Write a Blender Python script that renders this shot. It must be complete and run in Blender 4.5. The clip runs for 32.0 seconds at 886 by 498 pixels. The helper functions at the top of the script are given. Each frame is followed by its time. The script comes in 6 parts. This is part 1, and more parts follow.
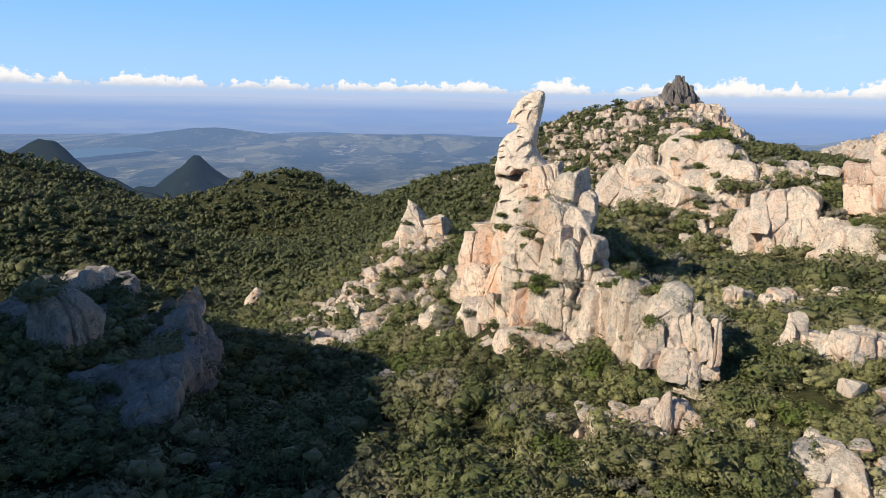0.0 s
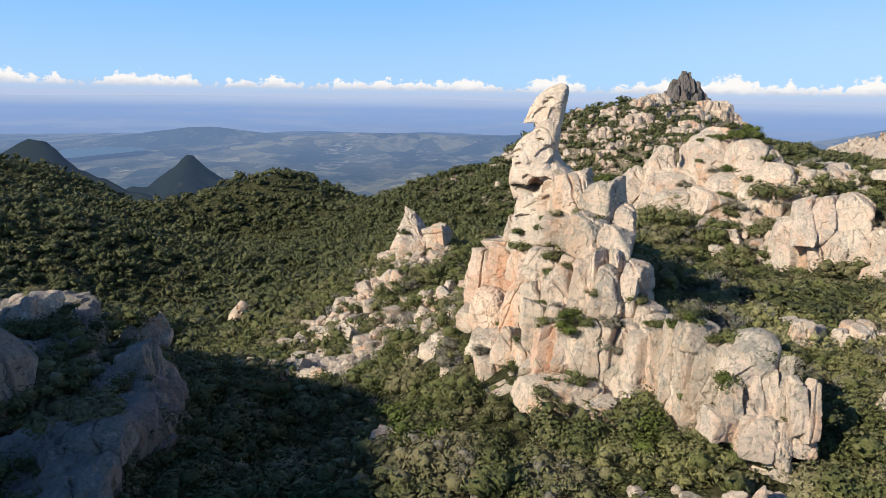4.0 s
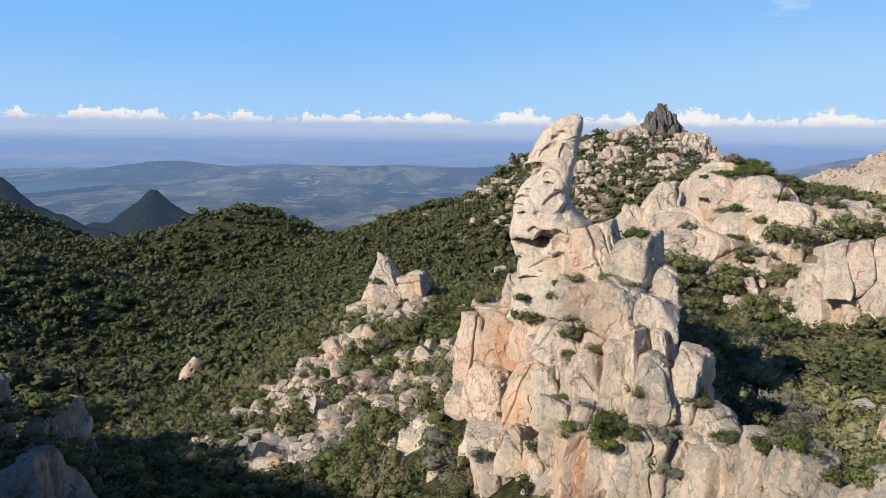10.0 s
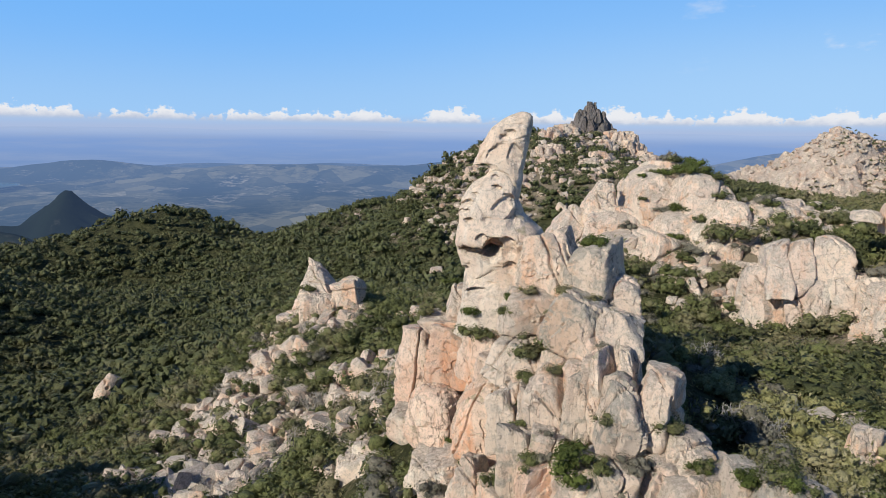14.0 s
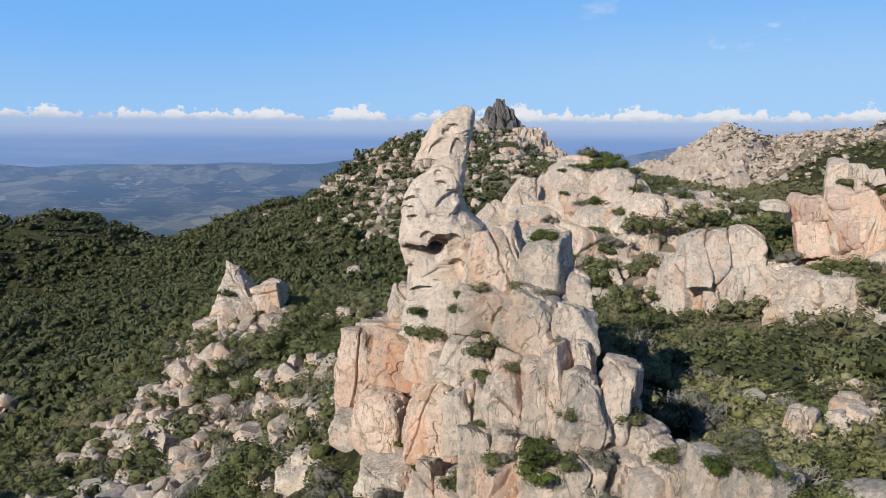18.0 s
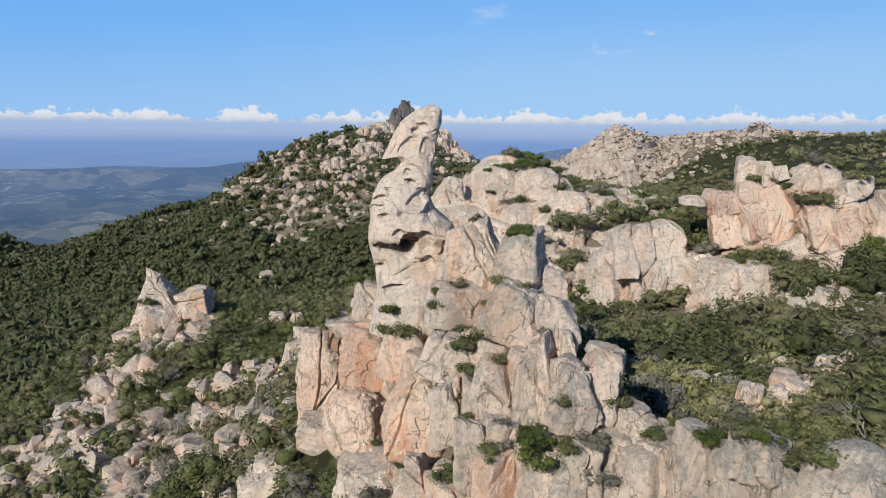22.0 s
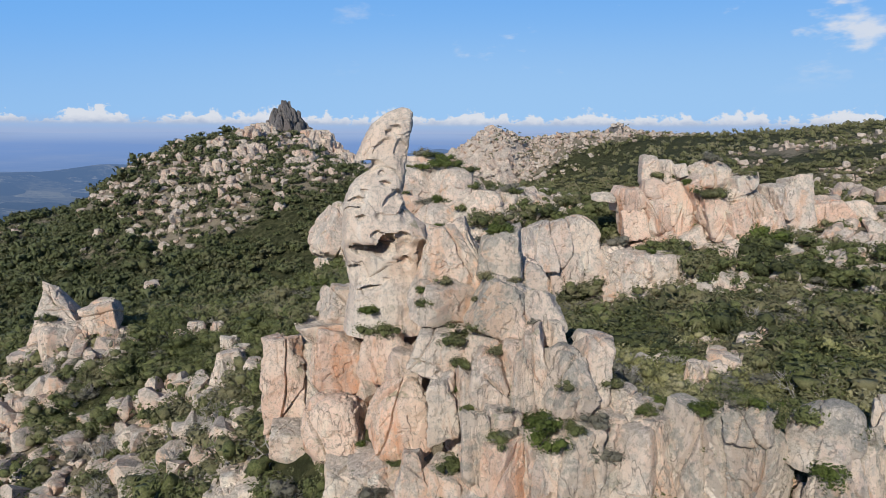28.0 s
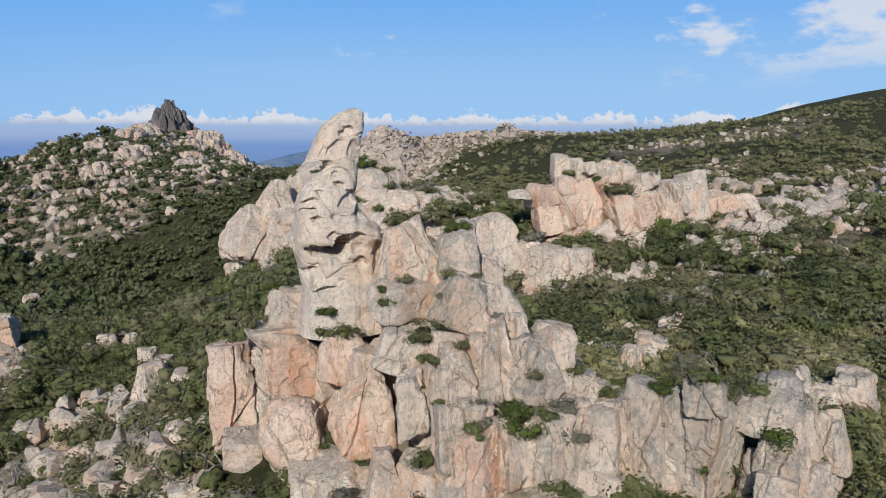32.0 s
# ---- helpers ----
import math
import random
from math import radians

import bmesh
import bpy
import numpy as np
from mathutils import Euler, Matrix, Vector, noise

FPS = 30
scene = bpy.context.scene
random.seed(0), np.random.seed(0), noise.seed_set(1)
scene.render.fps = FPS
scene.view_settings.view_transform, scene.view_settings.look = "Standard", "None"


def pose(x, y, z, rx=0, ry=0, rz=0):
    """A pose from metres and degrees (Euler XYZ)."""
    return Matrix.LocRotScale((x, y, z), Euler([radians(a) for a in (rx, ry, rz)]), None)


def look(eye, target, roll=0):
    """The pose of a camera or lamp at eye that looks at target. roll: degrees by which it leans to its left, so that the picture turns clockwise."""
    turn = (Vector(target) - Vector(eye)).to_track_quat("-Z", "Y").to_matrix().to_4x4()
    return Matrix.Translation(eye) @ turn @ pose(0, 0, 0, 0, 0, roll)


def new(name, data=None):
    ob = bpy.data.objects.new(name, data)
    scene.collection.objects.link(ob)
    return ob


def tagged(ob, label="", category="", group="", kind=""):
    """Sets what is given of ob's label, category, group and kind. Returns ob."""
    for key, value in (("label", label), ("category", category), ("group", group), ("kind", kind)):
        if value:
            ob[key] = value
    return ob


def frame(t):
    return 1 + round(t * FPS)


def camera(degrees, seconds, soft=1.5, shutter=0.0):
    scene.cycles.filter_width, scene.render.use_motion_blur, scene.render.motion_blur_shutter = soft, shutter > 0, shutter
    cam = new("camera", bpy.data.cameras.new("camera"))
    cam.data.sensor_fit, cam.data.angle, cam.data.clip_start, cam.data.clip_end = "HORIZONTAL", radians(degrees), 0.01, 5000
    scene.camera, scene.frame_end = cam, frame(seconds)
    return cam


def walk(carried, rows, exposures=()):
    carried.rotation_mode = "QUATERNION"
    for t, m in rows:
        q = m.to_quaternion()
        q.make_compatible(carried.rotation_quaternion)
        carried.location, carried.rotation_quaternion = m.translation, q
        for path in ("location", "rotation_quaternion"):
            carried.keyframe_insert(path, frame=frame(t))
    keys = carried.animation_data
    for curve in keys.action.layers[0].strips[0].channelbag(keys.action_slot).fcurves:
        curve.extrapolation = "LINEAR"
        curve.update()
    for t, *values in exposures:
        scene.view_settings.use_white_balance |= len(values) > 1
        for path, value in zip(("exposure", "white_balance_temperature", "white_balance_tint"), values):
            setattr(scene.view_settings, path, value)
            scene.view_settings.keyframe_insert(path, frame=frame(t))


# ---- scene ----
cam = camera(66.0, 32.0, soft=0.75)

# ---- path: seconds, eye, target, roll ----
PATH = [
    (0, (-7.333, -65.959, 13.402), (-7.326, -64.004, 12.979), 1.1),
    (0.5, (-7.451, -64.424, 13.412), (-7.436, -62.47, 12.985), 1.0),
    (1, (-7.544, -63.001, 13.352), (-7.528, -61.047, 12.924), 1.0),
    (1.5, (-7.616, -61.671, 13.287), (-7.6, -59.718, 12.858), 0.9),
    (2, (-7.765, -60.327, 13.212), (-7.748, -58.374, 12.783), 1.0),
    (2.5, (-7.835, -59.058, 13.187), (-7.818, -57.105, 12.758), 0.9),
    (3, (-7.94, -57.852, 13.194), (-7.923, -55.899, 12.764), 0.9),
    (3.5, (-8.01, -56.688, 13.192), (-7.992, -54.735, 12.761), 0.9),
    (5.5, (-8.316, -51.784, 13.13), (-8.297, -49.823, 12.734), 0.9),
    (6, (-8.438, -50.555, 13.146), (-8.417, -48.593, 12.758), 0.8),
    (6.5, (-8.516, -49.53, 13.126), (-8.495, -47.567, 12.744), 0.8),
    (7, (-8.63, -48.627, 13.194), (-8.608, -46.662, 12.818), 0.7),
    (7.5, (-8.725, -47.813, 13.218), (-8.702, -45.847, 12.85), 0.7),
    (8, (-8.802, -47.007, 13.268), (-8.774, -45.04, 12.905), 0.7),
    (8.5, (-8.848, -46.26, 13.265), (-8.813, -44.293, 12.908), 0.7),
    (9, (-8.895, -45.476, 13.281), (-8.848, -43.507, 12.932), 0.7),
    (9.5, (-8.943, -44.71, 13.278), (-8.868, -42.741, 12.935), 0.7),
    (10, (-8.978, -43.934, 13.286), (-8.873, -41.965, 12.951), 0.7),
    (10.5, (-8.995, -43.195, 13.266), (-8.876, -41.227, 12.934), 0.7),
    (11, (-9.075, -42.657, 13.293), (-8.945, -40.689, 12.961), 0.7),
    (11.5, (-9.106, -42.063, 13.317), (-8.965, -40.096, 12.984), 0.7),
    (12, (-9.154, -41.531, 13.367), (-8.996, -39.566, 13.031), 0.8),
    (12.5, (-9.152, -41.031, 13.374), (-8.969, -39.068, 13.036), 0.8),
    (13, (-9.171, -40.587, 13.382), (-8.948, -38.629, 13.043), 0.8),
    (13.5, (-9.186, -40.132, 13.367), (-8.921, -38.179, 13.028), 0.7),
    (14, (-9.226, -39.845, 13.358), (-8.923, -37.897, 13.019), 0.7),
    (14.5, (-9.254, -39.609, 13.374), (-8.919, -37.667, 13.033), 0.7),
    (15, (-9.316, -39.342, 13.358), (-8.946, -37.407, 13.016), 0.7),
    (15.5, (-9.378, -39.122, 13.337), (-8.973, -37.194, 12.993), 0.7),
    (17.5, (-10.575, -38.481, 13.217), (-10.059, -36.58, 12.873), 0.4),
    (18, (-11.03, -38.341, 13.168), (-10.467, -36.453, 12.825), 0.4),
    (18.5, (-11.507, -38.237, 13.13), (-10.875, -36.371, 12.789), 0.4),
    (19, (-12.025, -38.124, 13.091), (-11.338, -36.277, 12.752), 0.4),
    (19.5, (-12.53, -38.028, 13.049), (-11.797, -36.198, 12.712), 0.4),
    (20, (-13.053, -37.869, 13.025), (-12.283, -36.054, 12.689), 0.4),
    (20.5, (-13.57, -37.767, 13.019), (-12.781, -35.96, 12.684), 0.4),
    (21, (-14.063, -37.623, 13.008), (-13.256, -35.825, 12.673), 0.4),
    (21.5, (-14.606, -37.485, 12.988), (-13.782, -35.694, 12.652), 0.4),
    (22, (-15.161, -37.345, 12.978), (-14.319, -35.562, 12.642), 0.4),
    (22.5, (-15.704, -37.195, 12.965), (-14.835, -35.425, 12.629), 0.4),
    (23, (-16.228, -37.011, 12.964), (-15.325, -35.258, 12.627), 0.3),
    (23.5, (-16.736, -36.823, 12.971), (-15.805, -35.085, 12.634), 0.4),
    (24, (-17.228, -36.656, 12.972), (-16.285, -34.924, 12.635), 0.4),
    (24.5, (-17.766, -36.49, 13.02), (-16.81, -34.766, 12.682), 0.4),
    (25, (-18.239, -36.294, 13.032), (-17.266, -34.579, 12.697), 0.4),
    (25.5, (-18.688, -36.116, 13.033), (-17.691, -34.416, 12.696), 0.3),
    (27.5, (-20.482, -35.256, 13.018), (-19.353, -33.64, 12.687), 0.3),
    (28, (-20.928, -35.035, 13.019), (-19.762, -33.444, 12.687), 0.3),
    (28.5, (-21.36, -34.798, 13.025), (-20.172, -33.224, 12.694), 0.2),
    (29, (-21.75, -34.569, 13.036), (-20.542, -33.009, 12.705), 0.2),
    (29.5, (-22.241, -34.313, 13.058), (-21.01, -32.772, 12.727), 0.2),
    (30, (-22.654, -34.044, 13.093), (-21.394, -32.526, 12.762), 0.2),
    (30.5, (-23.076, -33.747, 13.073), (-21.773, -32.265, 12.742), 0.2),
    (31, (-23.568, -33.504, 13.058), (-22.222, -32.062, 12.728), 0.2),
    (31.5, (-23.954, -33.208, 13.029), (-22.57, -31.803, 12.698), 0.1),
    (32, (-24.415, -32.959, 13.031), (-23.001, -31.583, 12.7), 0.1),
]
walk(cam, [(t, look(eye, target, roll)) for t, eye, target, roll in PATH], exposures=[(0, 0.18, 7050, 10), (9, 0.05, 6900, 10), (13, -0.04, 6600, 10), (19, -0.13, 6400, 10), (32, -0.27, 6150, 10)])

# ---- sky, sun ----
SUN_BEARING, SUN_HEIGHT = 238.0, 31.0
sun_way = Vector((math.sin(radians(SUN_BEARING)) * math.cos(radians(SUN_HEIGHT)), math.cos(radians(SUN_BEARING)) * math.cos(radians(SUN_HEIGHT)), math.sin(radians(SUN_HEIGHT))))
sun = new("sun", bpy.data.lights.new("sun", "SUN"))
sun.data.energy, sun.data.angle, sun.data.color = 5.0, radians(0.53), (1.0, 0.93, 0.82)
sun.matrix_world = look(sun_way * 300, (0, 0, 0))


class Nodes:
    """A small builder for node trees."""

    def __init__(self, tree):
        self.tree = tree
        tree.nodes.clear()

    def add(self, kind, **values):
        n = self.tree.nodes.new(kind)
        for key, value in values.items():
            if key in n.inputs.keys():
                self.put(n.inputs[key], value)
            else:
                setattr(n, key, value)
        return n

    def put(self, socket, value):
        if isinstance(value, bpy.types.NodeSocket):
            self.tree.links.new(value, socket)
        else:
            socket.default_value = value

    def math(self, op, a, b=0.0, c=0.0, clamp=False):
        n = self.tree.nodes.new("ShaderNodeMath")
        n.operation, n.use_clamp = op, clamp
        for i, v in enumerate((a, b, c)):
            self.put(n.inputs[i], v)
        return n.outputs[0]

    def step(self, value, low, high):
        n = self.tree.nodes.new("ShaderNodeMapRange")
        n.interpolation_type = "SMOOTHSTEP"
        for i, v in enumerate((value, low, high, 0.0, 1.0)):
            self.put(n.inputs[i], v)
        return n.outputs[0]

    def mix(self, factor, a, b, mode="MIX"):
        n = self.tree.nodes.new("ShaderNodeMix")
        n.data_type, n.blend_type = "RGBA", mode
        self.put(n.inputs[0], factor)
        self.put(n.inputs[6], a)
        self.put(n.inputs[7], b)
        return n.outputs[2]

    def scaled(self, vector, scale):
        n = self.tree.nodes.new("ShaderNodeVectorMath")
        n.operation = "MULTIPLY"
        self.put(n.inputs[0], vector)
        n.inputs[1].default_value = scale
        return n.outputs[0]

    def noise(self, vector, scale, detail=4.0, rough=0.55, out=0):
        n = self.add("ShaderNodeTexNoise", Scale=scale, Detail=detail, Roughness=rough)
        self.put(n.inputs["Vector"], vector)
        return n.outputs[out]


def rgb(r, g, b):
    return (r, g, b, 1.0)


world = bpy.data.worlds.new("world")
scene.world = world
world.use_nodes = True
w = Nodes(world.node_tree)
sky = w.add("ShaderNodeTexSky", sky_type="NISHITA", sun_disc=False, sun_elevation=radians(SUN_HEIGHT), sun_rotation=radians(SUN_BEARING), altitude=600.0, air_density=1.0, dust_density=0.15, ozone_density=3.5)
way = w.add("ShaderNodeTexCoord").outputs["Generated"]
xyz = w.add("ShaderNodeSeparateXYZ")
w.put(xyz.inputs[0], way)
up = xyz.outputs[2]
# a row of fair-weather cumulus low over the horizon, flat below and billowing above
billow = w.noise(w.scaled(way, (1.0, 1.0, 1.6)), 62.0, 6.0, 0.6)
tall = w.noise(w.scaled(way, (1.0, 1.0, 0.0)), 15.0, 4.0, 0.62)
lift = w.math("ADD", w.math("MULTIPLY_ADD", billow, 0.044, -0.022), w.math("MULTIPLY_ADD", tall, 0.080, -0.0135))
body = w.math("SUBTRACT", lift, up)
row = w.math("MULTIPLY", w.step(body, 0.0, 0.006), w.step(up, 0.008, 0.016))
# thin scraps higher up, towards the mountain
high = w.noise(w.scaled(way, (1.0, 1.0, 2.4)), 7.0, 5.0, 0.58)
east = w.step(xyz.outputs[0], 0.25, 0.85)
aim = w.add("ShaderNodeVectorMath", operation="DOT_PRODUCT")
w.put(aim.inputs[0], way)
aim.inputs[1].default_value = Vector((math.sin(radians(71)), math.cos(radians(71)), 0.185)).normalized()
bank = w.step(aim.outputs["Value"], 0.945, 0.995)
scrap = w.math("MULTIPLY", w.step(w.math("MULTIPLY_ADD", bank, 0.11, high), 0.60, 0.72), w.math("MULTIPLY", w.math("MULTIPLY", w.step(up, 0.05, 0.12), w.math("SUBTRACT", 1.0, w.step(up, 0.3, 0.5))), east))
cover = w.math("MAXIMUM", w.math("MULTIPLY", row, 0.92), w.math("MULTIPLY", scrap, 0.8))
lit = w.mix(w.step(w.math("SUBTRACT", up, w.math("MULTIPLY", billow, 0.014)), 0.003, 0.016), rgb(5.0, 5.7, 7.2), rgb(8.9, 8.9, 9.1))
clear = w.mix(1.0, sky.outputs[0], rgb(0.57, 0.78, 1.1), "MULTIPLY")
low = w.mix(w.step(up, 0.01, 0.16), rgb(3.5, 6.1, 9.6), rgb(1.95, 4.95, 9.9))
low = w.mix(w.math("MULTIPLY", w.step(xyz.outputs[0], -0.2, 0.7), w.step(up, 0.25, 0.0)), low, rgb(4.1, 6.7, 9.9))
veil = w.mix(w.step(up, 0.12, 0.5), low, clear)
veil = w.mix(w.step(up, 0.026, 0.0), veil, rgb(4.2, 5.3, 7.7))
air = w.mix(cover, veil, lit)
back = w.add("ShaderNodeBackground", Color=air, Strength=0.1)
out = w.add("ShaderNodeOutputWorld")
w.tree.links.new(back.outputs[0], out.inputs[0])

# ---- materials ----
def material(name):
    m = bpy.data.materials.new(name)
    m.use_nodes = True
    n = Nodes(m.node_tree)
    return m, n, n.add("ShaderNodeNewGeometry")


def finish(n, colour, rough, bump=None, strength=0.5, distance=0.1, emit=None, glow=0.0, spec=0.25):
    b = n.add("ShaderNodeBsdfPrincipled", Roughness=rough)
    n.put(b.inputs["Base Color"], colour)
    b.inputs["Specular IOR Level"].default_value = spec
    if bump is not None:
        k = n.add("ShaderNodeBump", Strength=strength, Distance=distance)
        n.put(k.inputs["Height"], bump)
        n.put(b.inputs["Normal"], k.outputs[0])
    if emit is not None:
        n.put(b.inputs["Emission Color"], emit)
        b.inputs["Emission Strength"].default_value = glow
    o = n.add("ShaderNodeOutputMaterial")
    n.tree.links.new(b.outputs[0], o.inputs[0])


def granite(name, pale, pink, stain, lichen, lichen_amount, stain_amount, size=1.0, seams=0.55, rust=None):
    """Weathered granite: feldspar grain, rusty run-off streaks, grey lichen on the faces that look up."""
    m, n, g = material(name)
    place, face = g.outputs["Position"], g.outputs["Normal"]
    broad = n.noise(place, 0.28 / size, 4.0, 0.6)
    colour = n.mix(n.step(broad, 0.36, 0.66), rgb(*pale), rgb(*pink))
    streak = n.noise(n.scaled(place, (0.8, 0.8, 0.16)), 0.5 / size, 5.0, 0.65)
    colour = n.mix(n.math("MULTIPLY", n.step(streak, 0.50, 0.64), stain_amount), colour, rgb(*stain))
    bleach = n.noise(n.scaled(place, (1.0, 1.0, 0.4)), 0.8 / size, 4.0, 0.6)
    colour = n.mix(n.math("MULTIPLY", n.step(bleach, 0.54, 0.72), 0.55), colour, rgb(min(0.82, pale[0] * 1.3), min(0.78, pale[1] * 1.32), min(0.7, pale[2] * 1.32)))
    if rust:
        # an iron-red stain round one hollow
        away = n.add("ShaderNodeVectorMath", operation="DISTANCE")
        n.put(away.inputs[0], place)
        away.inputs[1].default_value = rust[:3]
        colour = n.mix(n.math("MULTIPLY", n.step(n.math("MULTIPLY_ADD", streak, 1.6, n.math("MULTIPLY", away.outputs["Value"], -1.0 / rust[3])), 0.0, 0.5), 0.85), colour, rgb(0.55, 0.24, 0.13))
    z = n.add("ShaderNodeSeparateXYZ")
    n.put(z.inputs[0], face)
    patch = n.noise(place, 1.1 / size, 8.0, 0.75)
    crust = n.noise(place, 4.6 / size, 7.0, 0.78)
    upward = n.step(z.outputs[2], -0.2, 0.8)
    grey = n.math("MULTIPLY", n.step(n.math("MULTIPLY_ADD", upward, 0.13, patch), 0.52, 0.62), lichen_amount)
    colour = n.mix(grey, colour, rgb(*lichen))
    colour = n.mix(n.math("MULTIPLY", n.step(n.math("MULTIPLY_ADD", upward, 0.08, crust), 0.56, 0.61), 0.5), colour, rgb(lichen[0] * 0.55, lichen[1] * 0.55, lichen[2] * 0.53))
    spots = n.noise(place, 15.0 / size, 5.0, 0.8)
    colour = n.mix(n.math("MULTIPLY", n.step(n.math("MULTIPLY_ADD", patch, 0.35, spots), 0.75, 0.82), 0.55), colour, rgb(0.11, 0.10, 0.09))
    drip = n.noise(n.scaled(place, (1.8, 1.8, 0.14)), 0.9 / size, 4.0, 0.65)
    colour = n.mix(n.math("MULTIPLY", n.step(drip, 0.60, 0.70), 0.45), colour, rgb(0.16, 0.145, 0.13))
    moss = n.noise(place, 0.7 / size, 4.0, 0.6)
    colour = n.mix(n.math("MULTIPLY", n.math("MULTIPLY", n.step(moss, 0.62, 0.70), upward), 0.6), colour, rgb(0.16, 0.17, 0.07))
    seam = n.noise(n.scaled(place, (1.0, 1.0, 0.38)), 0.42 / size, 5.0, 0.55)
    hair = n.noise(n.scaled(place, (0.7, 1.0, 0.9)), 0.75 / size, 4.0, 0.6)
    split = n.math("MINIMUM", n.step(n.math("ABSOLUTE", n.math("SUBTRACT", seam, 0.5)), 0.001, 0.008), n.math("MAXIMUM", n.step(n.math("ABSOLUTE", n.math("SUBTRACT", hair, 0.47)), 0.001, 0.005), n.step(broad, 0.60, 0.54)))
    colour = n.mix(n.math("MULTIPLY", n.math("MULTIPLY", n.math("SUBTRACT", 1.0, split), n.step(bleach, 0.44, 0.54)), seams), colour, rgb(0.06, 0.05, 0.042))
    grain = n.noise(place, 45.0 / size, 2.0, 0.6)
    colour = n.mix(n.step(grain, 0.35, 0.75), n.mix(0.14, colour, rgb(0.0, 0.0, 0.0)), n.mix(0.12, colour, rgb(0.8, 0.78, 0.75)))
    relief = n.math("ADD", n.math("MULTIPLY_ADD", split, 0.3 * seams, n.math("MULTIPLY", patch, 0.8)), n.math("ADD", n.math("MULTIPLY", crust, 0.5), n.math("MULTIPLY", spots, 0.22)))
    one = n.add("ShaderNodeObjectInfo").outputs["Random"]
    colour = n.mix(1.0, colour, n.mix(one, rgb(0.95, 0.96, 0.97), rgb(1.10, 1.08, 1.05)), "MULTIPLY")
    finish(n, colour, 0.92, relief, 0.9, 0.17 * size, spec=0.15)
    return m


ROCK = granite("pale_pink_granite", (0.74, 0.62, 0.50), (0.73, 0.56, 0.44), (0.66, 0.40, 0.25), (0.42, 0.385, 0.32), 0.6, 0.8)
SPIRE_ROCK = granite("cream_granite", (0.80, 0.68, 0.55), (0.78, 0.62, 0.49), (0.68, 0.45, 0.31), (0.54, 0.49, 0.41), 0.35, 0.5, 1.0, 0.1, (-0.3, -0.5, 6.75, 1.1))
PINK_ROCK = granite("orange_pink_granite", (0.77, 0.60, 0.47), (0.76, 0.51, 0.37), (0.70, 0.36, 0.20), (0.45, 0.40, 0.33), 0.35, 0.95)
LICHEN_ROCK = granite("lichen_grey_granite", (0.62, 0.53, 0.43), (0.64, 0.51, 0.40), (0.56, 0.36, 0.23), (0.36, 0.335, 0.28), 0.9, 0.5)
DARK_ROCK = granite("dark_peak_rock", (0.17, 0.148, 0.135), (0.21, 0.17, 0.15), (0.19, 0.13, 0.10), (0.09, 0.088, 0.08), 0.6, 0.5, 4.0)
FAR_ROCK = granite("pale_boulder_granite", (0.68, 0.56, 0.44), (0.67, 0.50, 0.38), (0.56, 0.31, 0.19), (0.36, 0.32, 0.26), 0.55, 0.7, 1.6)


def foliage(name, dark, light, dry, dry_amount, size=1.0):
    """Hard small evergreen leaves; the tone changes from shrub to shrub and from clump to clump."""
    m, n, g = material(name)
    one = n.add("ShaderNodeObjectInfo").outputs["Random"]
    leaf = g.outputs["Random Per Island"]
    broad = n.noise(g.outputs["Position"], 0.16, 3.0, 0.6)
    shrub = n.noise(g.outputs["Position"], 0.55, 2.0, 0.5)
    twig = n.noise(g.outputs["Position"], 9.0 / size, 4.0, 0.75)
    tone = n.math("ADD", n.math("MULTIPLY", leaf, 0.22), n.math("MULTIPLY_ADD", one, 0.25, n.math("MULTIPLY_ADD", shrub, 0.9, n.math("MULTIPLY_ADD", twig, 2.5, -1.36))), clamp=True)
    colour = n.mix(tone, rgb(*dark), rgb(*light))
    colour = n.mix(n.math("MULTIPLY", n.step(n.math("MULTIPLY_ADD", leaf, 0.12, broad), 0.52, 0.72), dry_amount), colour, rgb(*dry))
    finish(n, colour, 0.62, twig, 0.8, 0.14 * size, spec=0.2)
    return m


LEAF = foliage("evergreen_scrub", (0.016, 0.023, 0.008), (0.180, 0.196, 0.070), (0.24, 0.21, 0.12), 0.7)
GREY_LEAF = foliage("dry_grey_shrub", (0.075, 0.075, 0.05), (0.22, 0.205, 0.155), (0.24, 0.22, 0.17), 0.6)
BRIGHT_LEAF = foliage("fresh_green_shrub", (0.045, 0.065, 0.014), (0.125, 0.155, 0.035), (0.13, 0.13, 0.05), 0.3)
FOREST_LEAF = foliage("holm_oak_canopy", (0.012, 0.018, 0.008), (0.135, 0.150, 0.060), (0.15, 0.14, 0.07), 0.4, 2.5)
SLOPE_LEAF = foliage("slope_scrub", (0.018, 0.025, 0.010), (0.150, 0.165, 0.064), (0.19, 0.17, 0.09), 0.5, 2.0)

